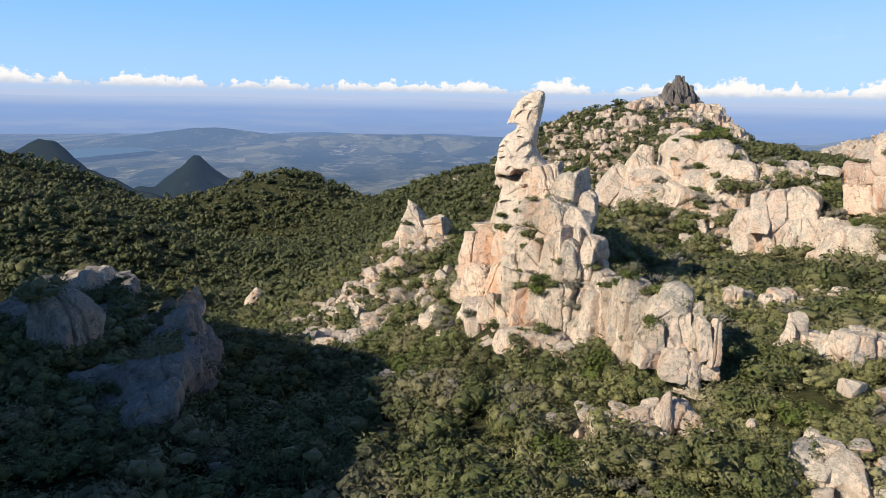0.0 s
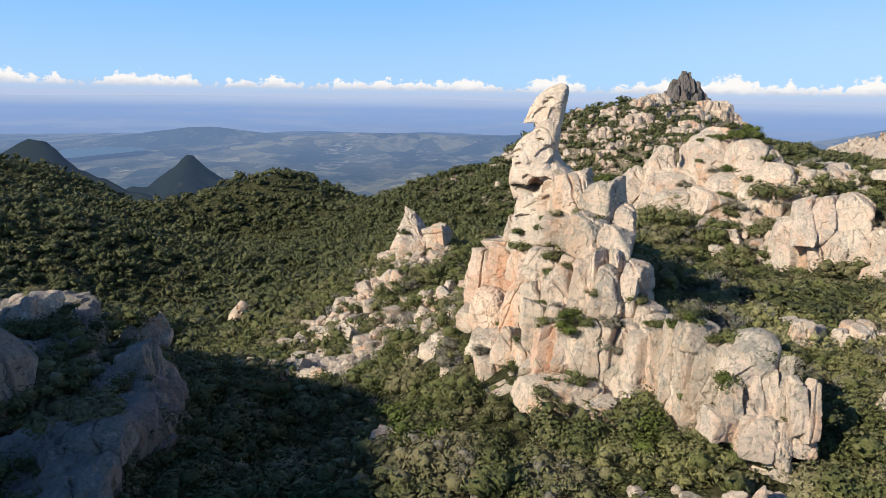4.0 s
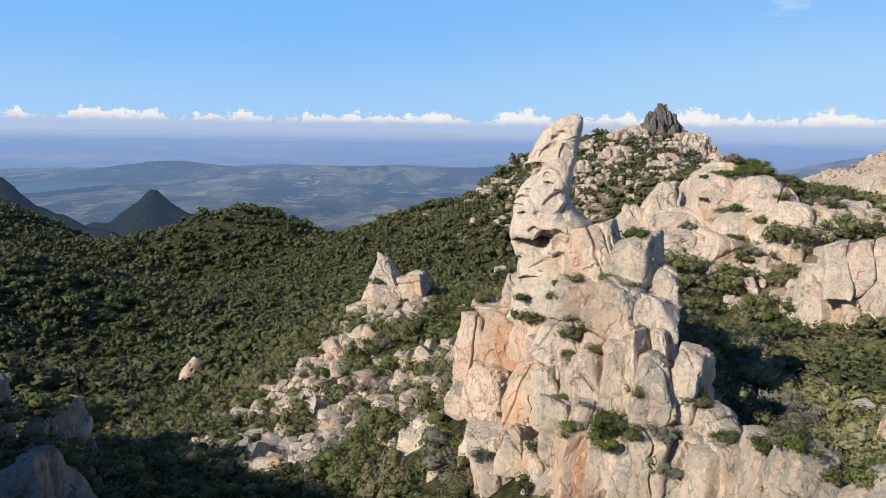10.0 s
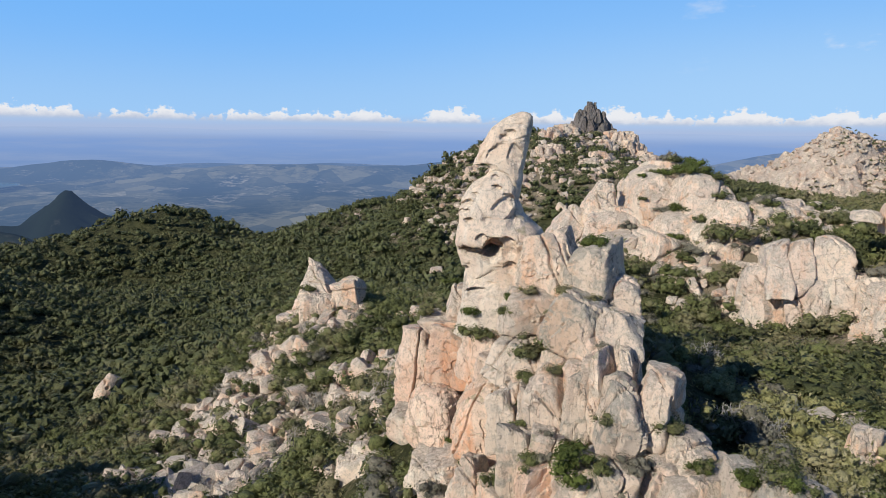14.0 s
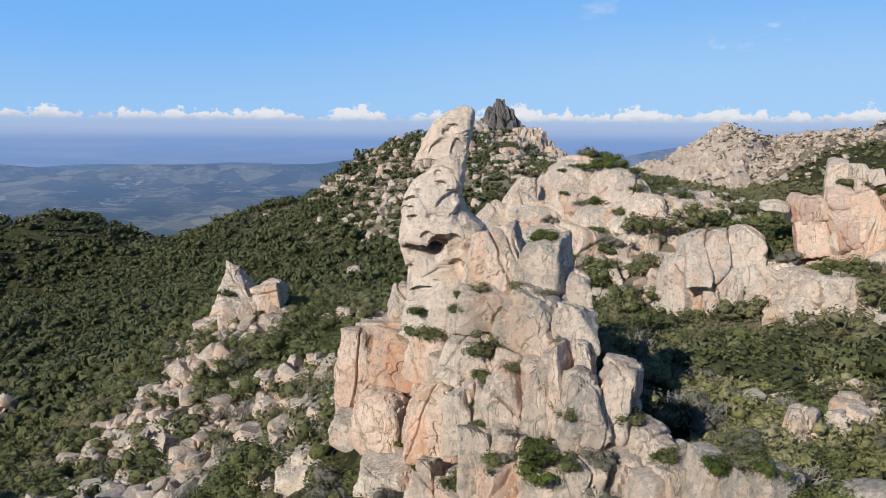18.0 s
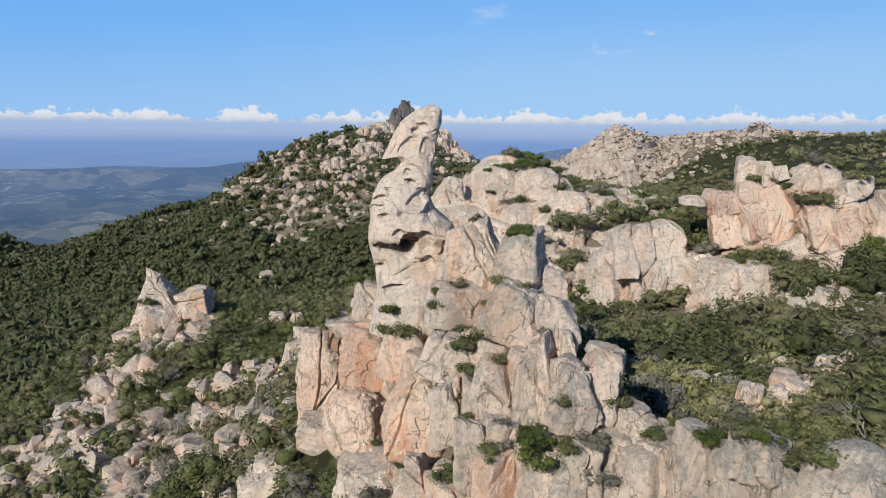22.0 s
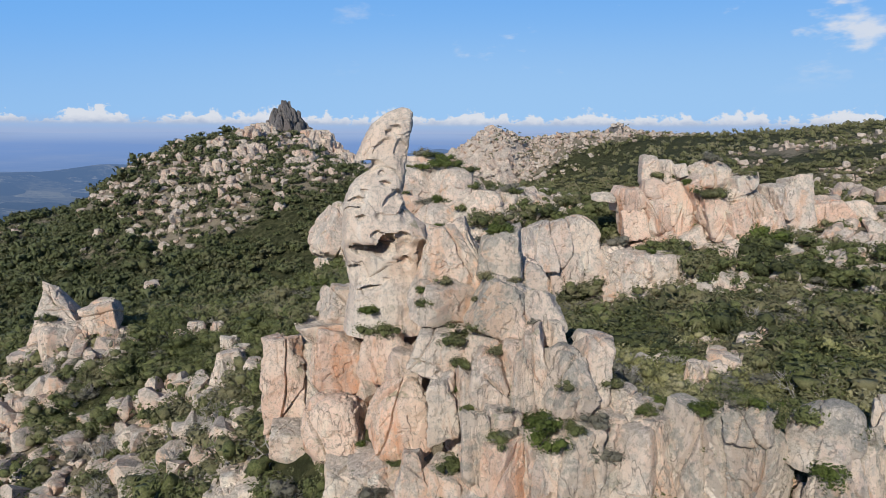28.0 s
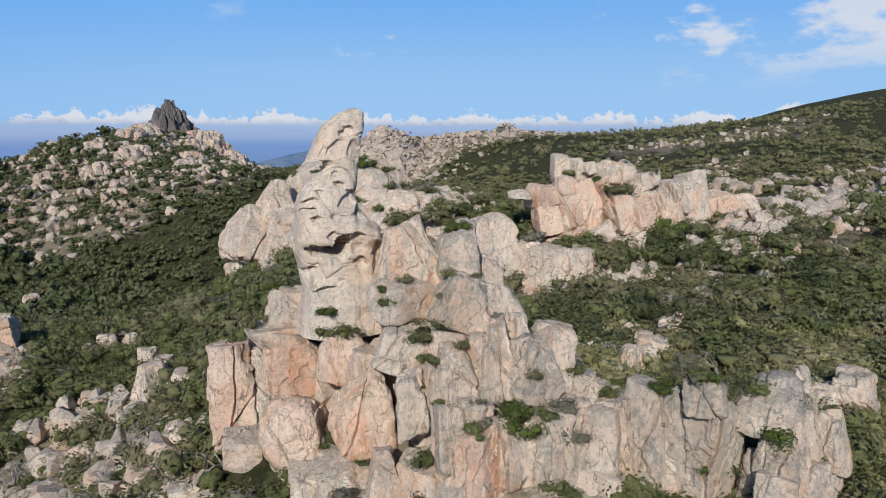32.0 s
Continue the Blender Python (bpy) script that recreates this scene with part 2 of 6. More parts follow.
OLIVE_LEAF = foliage("low_olive_scrub", (0.065, 0.068, 0.026), (0.33, 0.32, 0.13), (0.40, 0.36, 0.22), 0.7)
SLOPE_OLIVE = foliage("slope_heath", (0.050, 0.053, 0.022), (0.215, 0.210, 0.088), (0.26, 0.225, 0.13), 0.7, 2.0)
DARK_LEAF = foliage("dark_oak_scrub", (0.014, 0.019, 0.008), (0.115, 0.128, 0.050), (0.11, 0.10, 0.055), 0.4)
BARK, n_, g_ = material("silver_deadwood")
grain_ = n_.noise(n_.scaled(g_.outputs["Position"], (1, 1, 0.3)), 18.0, 4.0, 0.6)
finish(n_, n_.mix(grain_, rgb(0.20, 0.18, 0.155), rgb(0.46, 0.43, 0.385)), 0.85, grain_, 0.5, 0.02)

GROUND, n_, g_ = material("scrub_soil_and_grit")
place_ = g_.outputs["Position"]
a_, b_, c_ = n_.noise(place_, 0.09, 5.0, 0.65), n_.noise(place_, 0.7, 6.0, 0.7), n_.noise(place_, 9.0, 3.0, 0.6)
tone_ = n_.mix(n_.step(b_, 0.38, 0.62), rgb(0.028, 0.033, 0.014), rgb(0.085, 0.085, 0.038))
grit_ = n_.add("ShaderNodeAttribute", attribute_name="grit").outputs["Fac"]
tone_ = n_.mix(n_.math("MULTIPLY", n_.step(n_.math("MULTIPLY_ADD", b_, 0.9, grit_), 0.72, 0.98), 0.8), tone_, rgb(0.30, 0.25, 0.18))
tone_ = n_.mix(n_.math("MULTIPLY", n_.step(c_, 0.45, 0.7), 0.4), tone_, rgb(0.06, 0.06, 0.03))
finish(n_, tone_, 0.95, n_.math("ADD", b_, n_.math("MULTIPLY", c_, 0.35)), 1.0, 0.6, spec=0.1)


def distance_material(name, field, wood, pale, air, reach, most=1.0):
    """Country kilometres off, haze painted in: base colour fades to bluish glow with distance."""
    m, n, g = material(name)
    p = g.outputs["Position"]
    cells = n.add("ShaderNodeTexVoronoi", Scale=0.012)
    n.put(cells.inputs["Vector"], n.scaled(p, (1.0, 0.45, 1.0)))
    big, fine = n.noise(n.scaled(p, (1.0, 0.5, 1.0)), 0.0024, 6.0, 0.62), n.noise(p, 0.03, 6.0, 0.78)
    shade = n.add("ShaderNodeSeparateColor")
    n.put(shade.inputs[0], cells.outputs["Color"])
    c = n.mix(n.step(n.math("MULTIPLY_ADD", fine, 0.6, big), 0.66, 0.90), rgb(*wood), n.mix(shade.outputs[0], rgb(*field), rgb(*wood)))
    c = n.mix(n.math("MULTIPLY", n.step(n.math("MULTIPLY_ADD", shade.outputs[1], 0.35, fine), 0.82, 0.96), 0.6), c, rgb(*pale))
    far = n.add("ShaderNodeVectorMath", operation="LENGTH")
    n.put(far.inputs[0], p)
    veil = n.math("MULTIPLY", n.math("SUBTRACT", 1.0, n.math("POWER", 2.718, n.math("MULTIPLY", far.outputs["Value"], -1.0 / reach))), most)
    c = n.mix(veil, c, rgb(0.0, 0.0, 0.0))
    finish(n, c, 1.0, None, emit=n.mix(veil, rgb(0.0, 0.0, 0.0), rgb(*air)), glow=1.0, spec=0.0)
    return m


# haze colour, put into the far country as emission
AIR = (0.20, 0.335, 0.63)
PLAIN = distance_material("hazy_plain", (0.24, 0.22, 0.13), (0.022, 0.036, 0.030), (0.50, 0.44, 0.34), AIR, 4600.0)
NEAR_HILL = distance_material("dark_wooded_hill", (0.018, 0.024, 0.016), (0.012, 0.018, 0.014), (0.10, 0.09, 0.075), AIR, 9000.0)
# far haze painted as emission: blue below, paler towards the crest, streaked
RIM, n_, g_ = material("haze_blue_mountain_rim")
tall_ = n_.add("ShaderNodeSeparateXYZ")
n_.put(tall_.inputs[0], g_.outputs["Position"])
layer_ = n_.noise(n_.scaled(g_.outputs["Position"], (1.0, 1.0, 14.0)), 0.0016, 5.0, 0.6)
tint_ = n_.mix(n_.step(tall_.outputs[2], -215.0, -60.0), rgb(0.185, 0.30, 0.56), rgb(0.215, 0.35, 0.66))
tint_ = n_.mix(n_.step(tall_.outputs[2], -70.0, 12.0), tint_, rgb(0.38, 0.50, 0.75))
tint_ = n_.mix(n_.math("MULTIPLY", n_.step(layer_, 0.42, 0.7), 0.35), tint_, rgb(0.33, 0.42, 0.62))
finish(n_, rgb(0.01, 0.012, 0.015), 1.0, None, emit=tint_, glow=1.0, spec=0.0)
WATER, n_, g_ = material("lake_water")
finish(n_, rgb(0.10, 0.13, 0.16), 0.3, n_.noise(g_.outputs["Position"], 0.05), 0.1, 0.3, spec=0.5)

# ---- form helpers ----
def smooth(a, b, x):
    t = np.clip((x - a) / (b - a), 0, 1)
    return t * t * (3 - 2 * t)


def lattice(i, j, k, seed):
    h = np.sin(i * 127.1 + j * 311.7 + k * 74.7 + seed * 53.3) * 43758.5453
    return h - np.floor(h)


def value_noise(p, seed=0.0):
    """Smooth noise in 0..1 at the rows of p."""
    c = np.floor(p)
    f = p - c
    f = f * f * (3 - 2 * f)
    total = 0
    for dx in (0, 1):
        for dy in (0, 1):
            for dz in (0, 1):
                wx = f[:, 0] if dx else 1 - f[:, 0]
                wy = f[:, 1] if dy else 1 - f[:, 1]
                wz = f[:, 2] if dz else 1 - f[:, 2]
                total = total + wx * wy * wz * lattice(c[:, 0] + dx, c[:, 1] + dy, c[:, 2] + dz, seed)
    return total


def fractal(p, octaves=4, seed=0.0):
    total, weight = 0, 0
    for o in range(octaves):
        total = total + (value_noise(p * 2.03 ** o + 17.3 * o, seed) - 0.5) * 0.52 ** o
        weight += 0.52 ** o
    return total / weight * 2


def mesh_of(name, verts, faces, mat, flat=False, crease=0):
    """A mesh from equal-sided faces (an array of corner numbers)."""
    me = bpy.data.meshes.new(name)
    faces = np.asarray(faces)
    me.vertices.add(len(verts))
    me.vertices.foreach_set("co", np.asarray(verts, dtype=np.float32).ravel())
    me.loops.add(faces.size)
    me.loops.foreach_set("vertex_index", faces.ravel().astype(np.int32))
    me.polygons.add(len(faces))
    me.polygons.foreach_set("loop_start", np.arange(len(faces), dtype=np.int32) * faces.shape[1])
    me.update(calc_edges=True)
    me.materials.append(mat)
    if not flat:
        me.polygons.foreach_set("use_smooth", np.ones(len(faces), dtype=bool))
    if crease:
        me.set_sharp_from_angle(angle=radians(crease))
    return me


BALLS = {}


def ball(sub):
    """Corners and triangles of a unit ball."""
    if sub not in BALLS:
        bm = bmesh.new()
        bmesh.ops.create_icosphere(bm, subdivisions=sub, radius=1.0)
        BALLS[sub] = (np.array([v.co[:] for v in bm.verts]), np.array([[v.index for v in f.verts] for f in bm.faces]))
        bm.free()
    return BALLS[sub]


def turn(verts, rz, tilt=0.0, lean=0.0):
    m = np.array(Euler((radians(tilt), radians(lean), radians(rz))).to_matrix())
    return verts @ m.T


def fracture(p, cell, seed):
    """Blocks between joints: how near each row of p is to a joint (0 on it), and a chance number for its block."""
    q = p / cell
    c = np.floor(q)
    f1, f2, mark = np.full(len(p), 9.0), np.full(len(p), 9.0), np.zeros(len(p))
    for dx in (-1, 0, 1):
        for dy in (-1, 0, 1):
            for dz in (-1, 0, 1):
                i, j, k = c[:, 0] + dx, c[:, 1] + dy, c[:, 2] + dz
                a, b, e = lattice(i, j, k, seed), lattice(i, j, k, seed + 7), lattice(i, j, k, seed + 13)
                d = np.maximum(np.maximum(np.abs(q[:, 0] - i - a), np.abs(q[:, 1] - j - b)), np.abs(q[:, 2] - k - e)) * 0.5 + np.sqrt((q[:, 0] - i - a) ** 2 + (q[:, 1] - j - b) ** 2 + (q[:, 2] - k - e) ** 2) * 0.5
                first = d < f1
                f2 = np.where(first, f1, np.minimum(f2, d))
                mark = np.where(first, lattice(i, j, k, seed + 29), mark)
                f1 = np.where(first, d, f1)
    return f2 - f1, mark


def rock_form(seed, sx, sy, sz, sub=4, planes=13, crisp=9.0, rough=0.10, upright=0.5, joint=0.0, taper=0.0, flute=0.0):
    """A jointed block: rounded where its cleavage planes meet, then weathered and split by joints."""
    rng = np.random.default_rng(seed)
    d, faces = ball(sub)
    nrm = rng.normal(size=(planes, 3))
    steep = rng.random(planes) < upright
    nrm[steep, 2] *= 0.15
    nrm = np.vstack([nrm, [[0, 0, 1], [0, 0, -1], [1, 0, 0.1], [-1, 0, 0.1], [0, 1, 0], [0, -1, 0.1]]])
    nrm /= np.linalg.norm(nrm, axis=1)[:, None]
    off = np.concatenate([rng.uniform(0.74, 1.05, planes), rng.uniform(0.85, 1.0, 6)])
    reach = np.maximum(d @ nrm.T, 0) / off
    r = np.power((reach ** crisp).sum(1), -1.0 / crisp)
    v = d * r[:, None] * np.array([sx, sy, sz])
    v[:, :2] *= (1 - taper * smooth(-0.6, 1.0, v[:, 2] / sz))[:, None]
    size = (sx * sy * sz) ** (1 / 3)
    step_in = fractal(v / size * 1.1 + seed * 3.7, 5, seed % 97) + 0.35 * (0.5 - np.abs(fractal(v / size * 3.1 + seed, 3, seed % 43)))
    v = v + d * (size * rough * step_in)[:, None]
    if joint:
        warped = v + 0.16 * joint * np.stack([fractal(v / joint + 5, 2, 3.0), fractal(v / joint + 11, 2, 4.0), fractal(v / joint + 19, 2, 6.0)], -1)
        gap, mark = fracture(turn(warped, 15, 6, 9) + seed * 1.7, np.array([joint, joint, joint * 1.7]), seed % 83)
        v = v + d * (joint * (0.32 * (mark - 0.55) * smooth(0.0, 0.045, gap) - 0.15 * (1 - smooth(0.0, 0.06, gap))))[:, None]
        gap, mark = fracture(turn(v, 40, -12, 4) + seed * 0.7, np.array([joint, joint, joint * 1.4]) * 0.42, seed % 71)
        v = v + d * (joint * 0.42 * (0.09 * (mark - 0.5) * smooth(0.0, 0.06, gap) - 0.06 * (1 - smooth(0.0, 0.08, gap))))[:, None]
    if flute:
        # upright cracks, opened by the weather into flutings
        q = v / size * np.array([1.9, 1.9, 0.42]) + seed * 2.3
        for scale, deep in ((1.0, 1.0), (2.3, 0.5)):
            g = np.abs(fractal(q * scale, 3, seed % 37))
            v = v - d * (size * flute * deep * (1 - smooth(0.0, 0.075, g)) * (1 - np.abs(d[:, 2]) ** 3))[:, None]
    return v, faces


def stone_form(seed, sx, sy, sz, sub=5, crisp=16.0, taper=0.1, dome=0.0, cracks=2, facets=0.6):
    """A joint-bounded block: broad flat faces, corners broken off, edges worn round, a few clean cracks."""
    rng = np.random.default_rng(seed)
    d, faces = ball(sub)
    nrm = np.array([[1, 0, 0], [-1, 0, 0], [0, 1, 0], [0, -1, 0], [0, 0, 1], [0, 0, -1]], dtype=float) + rng.normal(size=(6, 3)) * 0.10
    off = rng.uniform(0.9, 1.02, 6)
    cut = rng.choice((-1.0, 0.0, 1.0), size=(7, 3), p=(0.4, 0.2, 0.4)) * rng.uniform(0.5, 1.0, (7, 3)) + rng.normal(size=(7, 3)) * 0.05
    nrm = np.vstack([nrm, cut])
    nrm /= np.linalg.norm(nrm, axis=1)[:, None]
    off = np.concatenate([off, rng.uniform(1.12, 1.42, 7)])
    reach = np.maximum(d @ nrm.T, 0) / off
    r = np.power((reach ** crisp).sum(1), -1.0 / crisp)
    q = d * r[:, None]
    q[:, 2] -= dome * 0.5 * np.clip(q[:, 0] ** 2 + q[:, 1] ** 2, 0, 1.6) * smooth(-0.2, 0.8, q[:, 2])
    q[:, :2] *= (1 - taper * smooth(-0.7, 1.0, q[:, 2]))[:, None]
    v = q * np.array([sx, sy, sz])
    size = (sx * sy * sz) ** (1 / 3)
    out = d / np.array([sx, sy, sz]) * size
    out /= np.linalg.norm(out, axis=1)[:, None]
    # broad swells, shallow scars of fallen flakes, pitted skin
    w = v + seed * 7.1
    swell = 0.06 * size * fractal(w / size * 0.9, 3, seed % 97)
    flake = fractal(w / size * 1.5 + 31, 4, seed % 41)
    scar = -0.055 * size * smooth(0.10, 0.13, flake) - 0.04 * size * smooth(-0.20, -0.23, flake)
    skin = 0.05 * fractal(w * 1.7, 4, seed % 29) + 0.02 * fractal(w * 6.0, 2, seed % 23)
    shift = swell + scar + skin * min(1.0, size)
    for _ in range(cracks):
        n = rng.normal(size=3) * np.array([1.0, 1.0, 0.45])
        n /= np.linalg.norm(n)
        s = v @ n + float(rng.uniform(-0.5, 0.5)) * size + 0.22 * size * fractal(w / size * 0.8 + 9, 3, seed % 19)
        wide = 0.035 + 0.015 * size
        shift = shift - 0.20 * size ** 0.6 * np.exp(-(s / wide) ** 2) + 0.09 * size * float(rng.uniform(-1, 1)) * smooth(-wide, wide, s)
    # finer joints that break the faces into facets
    cell = 0.42 * size + 0.25
    gap, mark = fracture(turn(w, 35, 14, 8), np.array([cell, cell, cell * 1.5]), seed % 61)
    shift = shift + facets * cell * (0.13 * (mark - 0.5) * smooth(0.0, 0.05, gap) - 0.07 * (1 - smooth(0.0, 0.07, gap)))
    return v + out * shift[:, None], faces


def part(name, mesh, parent, label="", at=(0, 0, 0)):
    ob = new(name, mesh)
    ob.location = at
    ob.parent = parent
    return tagged(ob, label)


def thing(name, at, label, category, group="", kind=""):
    ob = new(name)
    ob.empty_display_size = 0.2
    ob.location = at
    return tagged(ob, label, category, group, kind)


count = [100]


def block(parent, name, x, y, z, sx, sy, sz, rz=0.0, tilt=0.0, lean=0.0, mat=None, sub=None, crisp=24.0, rough=0.05, joint=None, label="", taper=0.12, flute=0.07, planes=9):
    """One block of a crag, as a part of it."""
    count[0] += 1
    if not tilt and not lean and name != "massif":
        tilt, lean = 8 * math.sin(count[0] * 1.7), 8 * math.sin(count[0] * 2.3)
    sub = sub or (6 if parent.name == "rock_crag" and sx * sz > 4.0 else 5)
    v, f = rock_form(count[0], sx, sy, sz, sub, planes, crisp, rough, 0.6, (sx * sy * sz) ** (1 / 3) * 1.1 if joint is None else joint, taper, flute)
    base = parent.location
    return part(name, mesh_of(name, turn(v, rz, tilt, lean), f, mat or ROCK, crease=32), parent, label, (x - base[0], y - base[1], z - base[2]))


def stone(parent, name, x, y, z, sx, sy, sz, rz=0.0, tilt=0.0, lean=0.0, taper=0.1, dome=0.0, crisp=24.0, label="", sub=None, mat=None, cracks=2, facets=0.6):
    """One clean-jointed block of a crag, as a part of it."""
    count[0] += 1
    k = count[0]
    if not lean:
        lean, tilt = 5 * math.sin(k * 2.3), tilt + 5 * math.sin(k * 1.7)
    v, f = stone_form(k, sx, sy, sz, sub or (6 if sx * sz > 3.0 else 5), crisp, taper, dome, cracks, facets)
    base = parent.location
    return part(name, mesh_of(name, turn(v, rz + 9 * math.sin(k * 3.1), tilt, lean), f, mat or ROCK, crease=30), parent, label, (x - base[0], y - base[1], z - base[2]))


def massif(parent, x, y, z, sx, sy, sz, rz=0.0, joint=2.2, mat=None, sub=6, rough=0.10, crisp=12.0, taper=0.0, flute=0.05):
    """The solid body of a crag behind its blocks, broken by joints."""
    return block(parent, "massif", x, y, z, sx, sy, sz, rz, 0, 0, mat, sub, crisp, rough, joint, "", taper, flute)


def rock_hill(parent, x, y, foot, rise, wide, deep, sharp, joint, mat, turned=0.0, n=120):
    """A steep hill of bare broken rock."""
    g = np.linspace(-1.9, 1.9, n)
    U, Vv = np.meshgrid(g, g, indexing="ij")
    p = np.stack([U.ravel() * wide, Vv.ravel() * deep, 0 * U.ravel()], -1)
    q = np.hypot(U, Vv).ravel() * (1 + 0.5 * fractal(p / wide * 1.6, 4, x % 17))
    z = rise * np.exp(-np.abs(q) ** sharp) - 0.02 * rise
    z = z + rise * 0.16 * fractal(p / wide * 5.0, 4, x % 13) * np.clip(z / rise * 2.5, 0, 1)
    p[:, 2] = z
    for cell, amount in ((joint, 0.6), (joint * 0.45, 0.5)):
        gap, mark = fracture(turn(p, 25, 10, 8) + x, np.array([cell, cell, cell * 1.3]), (x + cell) % 61)
        p[:, 2] += cell * (amount * (mark - 0.4) * smooth(0.0, 0.2, gap) - 0.2 * (1 - smooth(0, 0.12, gap))) * np.clip(z / rise * 3, 0, 1)
    p = turn(p, turned)
    k = np.arange(n * (n - 1)).reshape(n - 1, n)[:, :-1].ravel()
    F = np.stack([k, k + n, k + n + 1, k + 1], -1)
    base = parent.location
    return part("massif", mesh_of("massif", p, F, mat, crease=35), parent, "", (x - base[0], y - base[1], foot - base[2]))


def boulder(x, y, z, sx, sy, sz, rz=0.0, tilt=0.0, lean=0.0, mat=None, sub=4, crisp=18.0, rough=0.07, label="weathered pale pink granite boulder among scrub", group="boulders"):
    count[0] += 1
    v, f = rock_form(count[0], sx, sy, sz, sub, 7, crisp, rough, 0.4, max(sx, sy, sz) * 0.9, 0.15, 0.05)
    ob = new("boulder", mesh_of("boulder", turn(v, rz, tilt, lean), f, mat or ROCK, crease=32))
    ob.location = (x, y, z)
    return tagged(ob, label, "boulder", group)


def many(name, forms, xs, mat, label, category, flat=False, crease=0):
    """Copies of forms at rows of x, y, z, size, height, turn, which-form, joined into one mesh."""
    vs, fs, base = [], [], 0
    for kind, (fv, ff) in enumerate(forms):
        rows = xs[xs[:, 6].astype(int) == kind]
        if not len(rows):
            continue
        c, s = np.cos(rows[:, 5])[:, None], np.sin(rows[:, 5])[:, None]
        X = (fv[None, :, 0] * c - fv[None, :, 1] * s) * rows[:, 3:4] + rows[:, 0:1]
        Y = (fv[None, :, 0] * s + fv[None, :, 1] * c) * rows[:, 3:4] + rows[:, 1:2]
        Z = fv[None, :, 2] * rows[:, 4:5] + rows[:, 2:3]
        vs.append(np.stack([X, Y, Z], -1).reshape(-1, 3))
        fs.append((ff[None] + (np.arange(len(rows)) * len(fv))[:, None, None] + base).reshape(-1, ff.shape[1]))
        base += len(rows) * len(fv)
    return tagged(new(name, mesh_of(name, np.concatenate(vs), np.concatenate(fs), mat, flat, crease)), label, category, kind="stuff")


# ---- lie of the land ----
HILLS = []


def hill(x, y, rise, spread):
    HILLS.append((x, y, rise, spread))


hill(-12, -2.4, -11, 12); hill(-11, 3, 2.5, 13); hill(-11, 26, -6.1, 18); hill(-20, 36, -4.3, 17)
hill(-23, 18.5, -4, 17); hill(-28, 58, -10, 20); hill(-23, 72, 0.8, 23); hill(-1.6, 27, 0.5, 19)
hill(-12, 47, 21.4, 19); hill(-45, 68, -12.4, 33); hill(-70, 112, 1.5, 46); hill(-84, 86, -36, 50)
hill(-95, 160, 5.2, 65); hill(-145, 275, -42.1, 77); hill(-98, 305, -100.8, 56); hill(-92, 349, 207.7, 65)
hill(-165, 410, -104.8, 65); hill(-150, 480, -17.3, 77); hill(-195, 480, 68.3, 69); hill(-40, 335, -77.7, 55)
hill(-35, 400, -99.3, 65); hill(20, 345, 46.1, 66); hill(-92, 410, 6.7, 77); hill(90, 300, -36.5, 71)
hill(150, 330, 24.3, 88); hill(-40, 268, -0.1, 57); hill(-13, 284, 13.2, 58); hill(-271, 405, -8.4, 74)
hill(-300, 376, 1.3, 64); hill(-261, 433, -17.4, 69); hill(3.5, 287, 28.6, 55); hill(15, 122, -39.2, 40)
hill(12, 150, 15.7, 44); hill(24, 167, 33.3, 40); hill(46, 157, -27.4, 40); hill(73, 149, 56.4, 44)
hill(106, 157, -7, 50); hill(99, 182, -21.3, 32); hill(98, 204, 4.7, 32); hill(116, 216, -6.8, 32)
hill(60, 206, 0.9, 23); hill(42, 210, -1, 24); hill(35, 215, 23, 25); hill(17, 223, -11.2, 39)
hill(86, 212, 30, 27); hill(-170, 235, 33.4, 90); hill(-237, 394, 65.7, 63); hill(20, 25, 5.6, 17)
hill(22, 10, 8.4, 14); hill(33, 23, -25.7, 13); hill(23, 2, -11.7, 14); hill(26, -8, 7.7, 13)
hill(21.5, -15.5, 0.6, 15); hill(36, -5, -4.7, 13); hill(42, 7, -5.5, 13); hill(37, 14, 4.6, 13)
hill(51, -5, 5.4, 19); hill(9, -31, 9.7, 17); hill(5, -26, -2.4, 15); hill(44, 12, 11, 14)
hill(60, 15, -6.7, 20); hill(36, 36, 31.2, 17); hill(30, 50, 3.1, 23); hill(22, 51, -23.2, 26)
hill(175, 184, 18.2, 58); hill(175, 43, 14, 101); hill(283, 137, 25.4, 87); hill(314, 235, 5.1, 85)
hill(248, 262, 47.5, 61); hill(200, 225, -19.8, 41); hill(215, 250, -15.5, 47); hill(235, 215, -17.4, 57)
hill(-36, 8, 10.2, 22); hill(-24, -22, -2.9, 19); hill(-69, 52, 23.8, 35); hill(-16, -12, -4, 11)
hill(-6, -25, -2.2, 14); hill(10, -45, -10.3, 27); hill(-22, -45, 14.5, 27); hill(-45, -20, 6.4, 29)
hill(560, 95, 21.9, 148); hill(496, 146, -38.3, 100); hill(420, 198, 45.8, 109); hill(350, 198, -22.8, 92)
hill(350, 90, -28.8, 109); hill(430, 60, 27.5, 118); hill(600, 200, -38.7, 153); hill(0, -120, -20.6, 76)
hill(-124.5, -65, 92, 53); hill(-80, -80, -17.6, 53); hill(120, -120, 20.5, 113); hill(-120, 40, 10.5, 60)
hill(-50, 30, -17, 26); hill(3, -8, -0.8, 10); hill(2, 2, 11.8, 12); hill(-40, 150, -11.4, 52)
hill(-8, 90, 31.7, 37); hill(110, 90, -20.9, 68); hill(90, 30, 14.2, 45); hill(-160, 120, -13.8, 77)
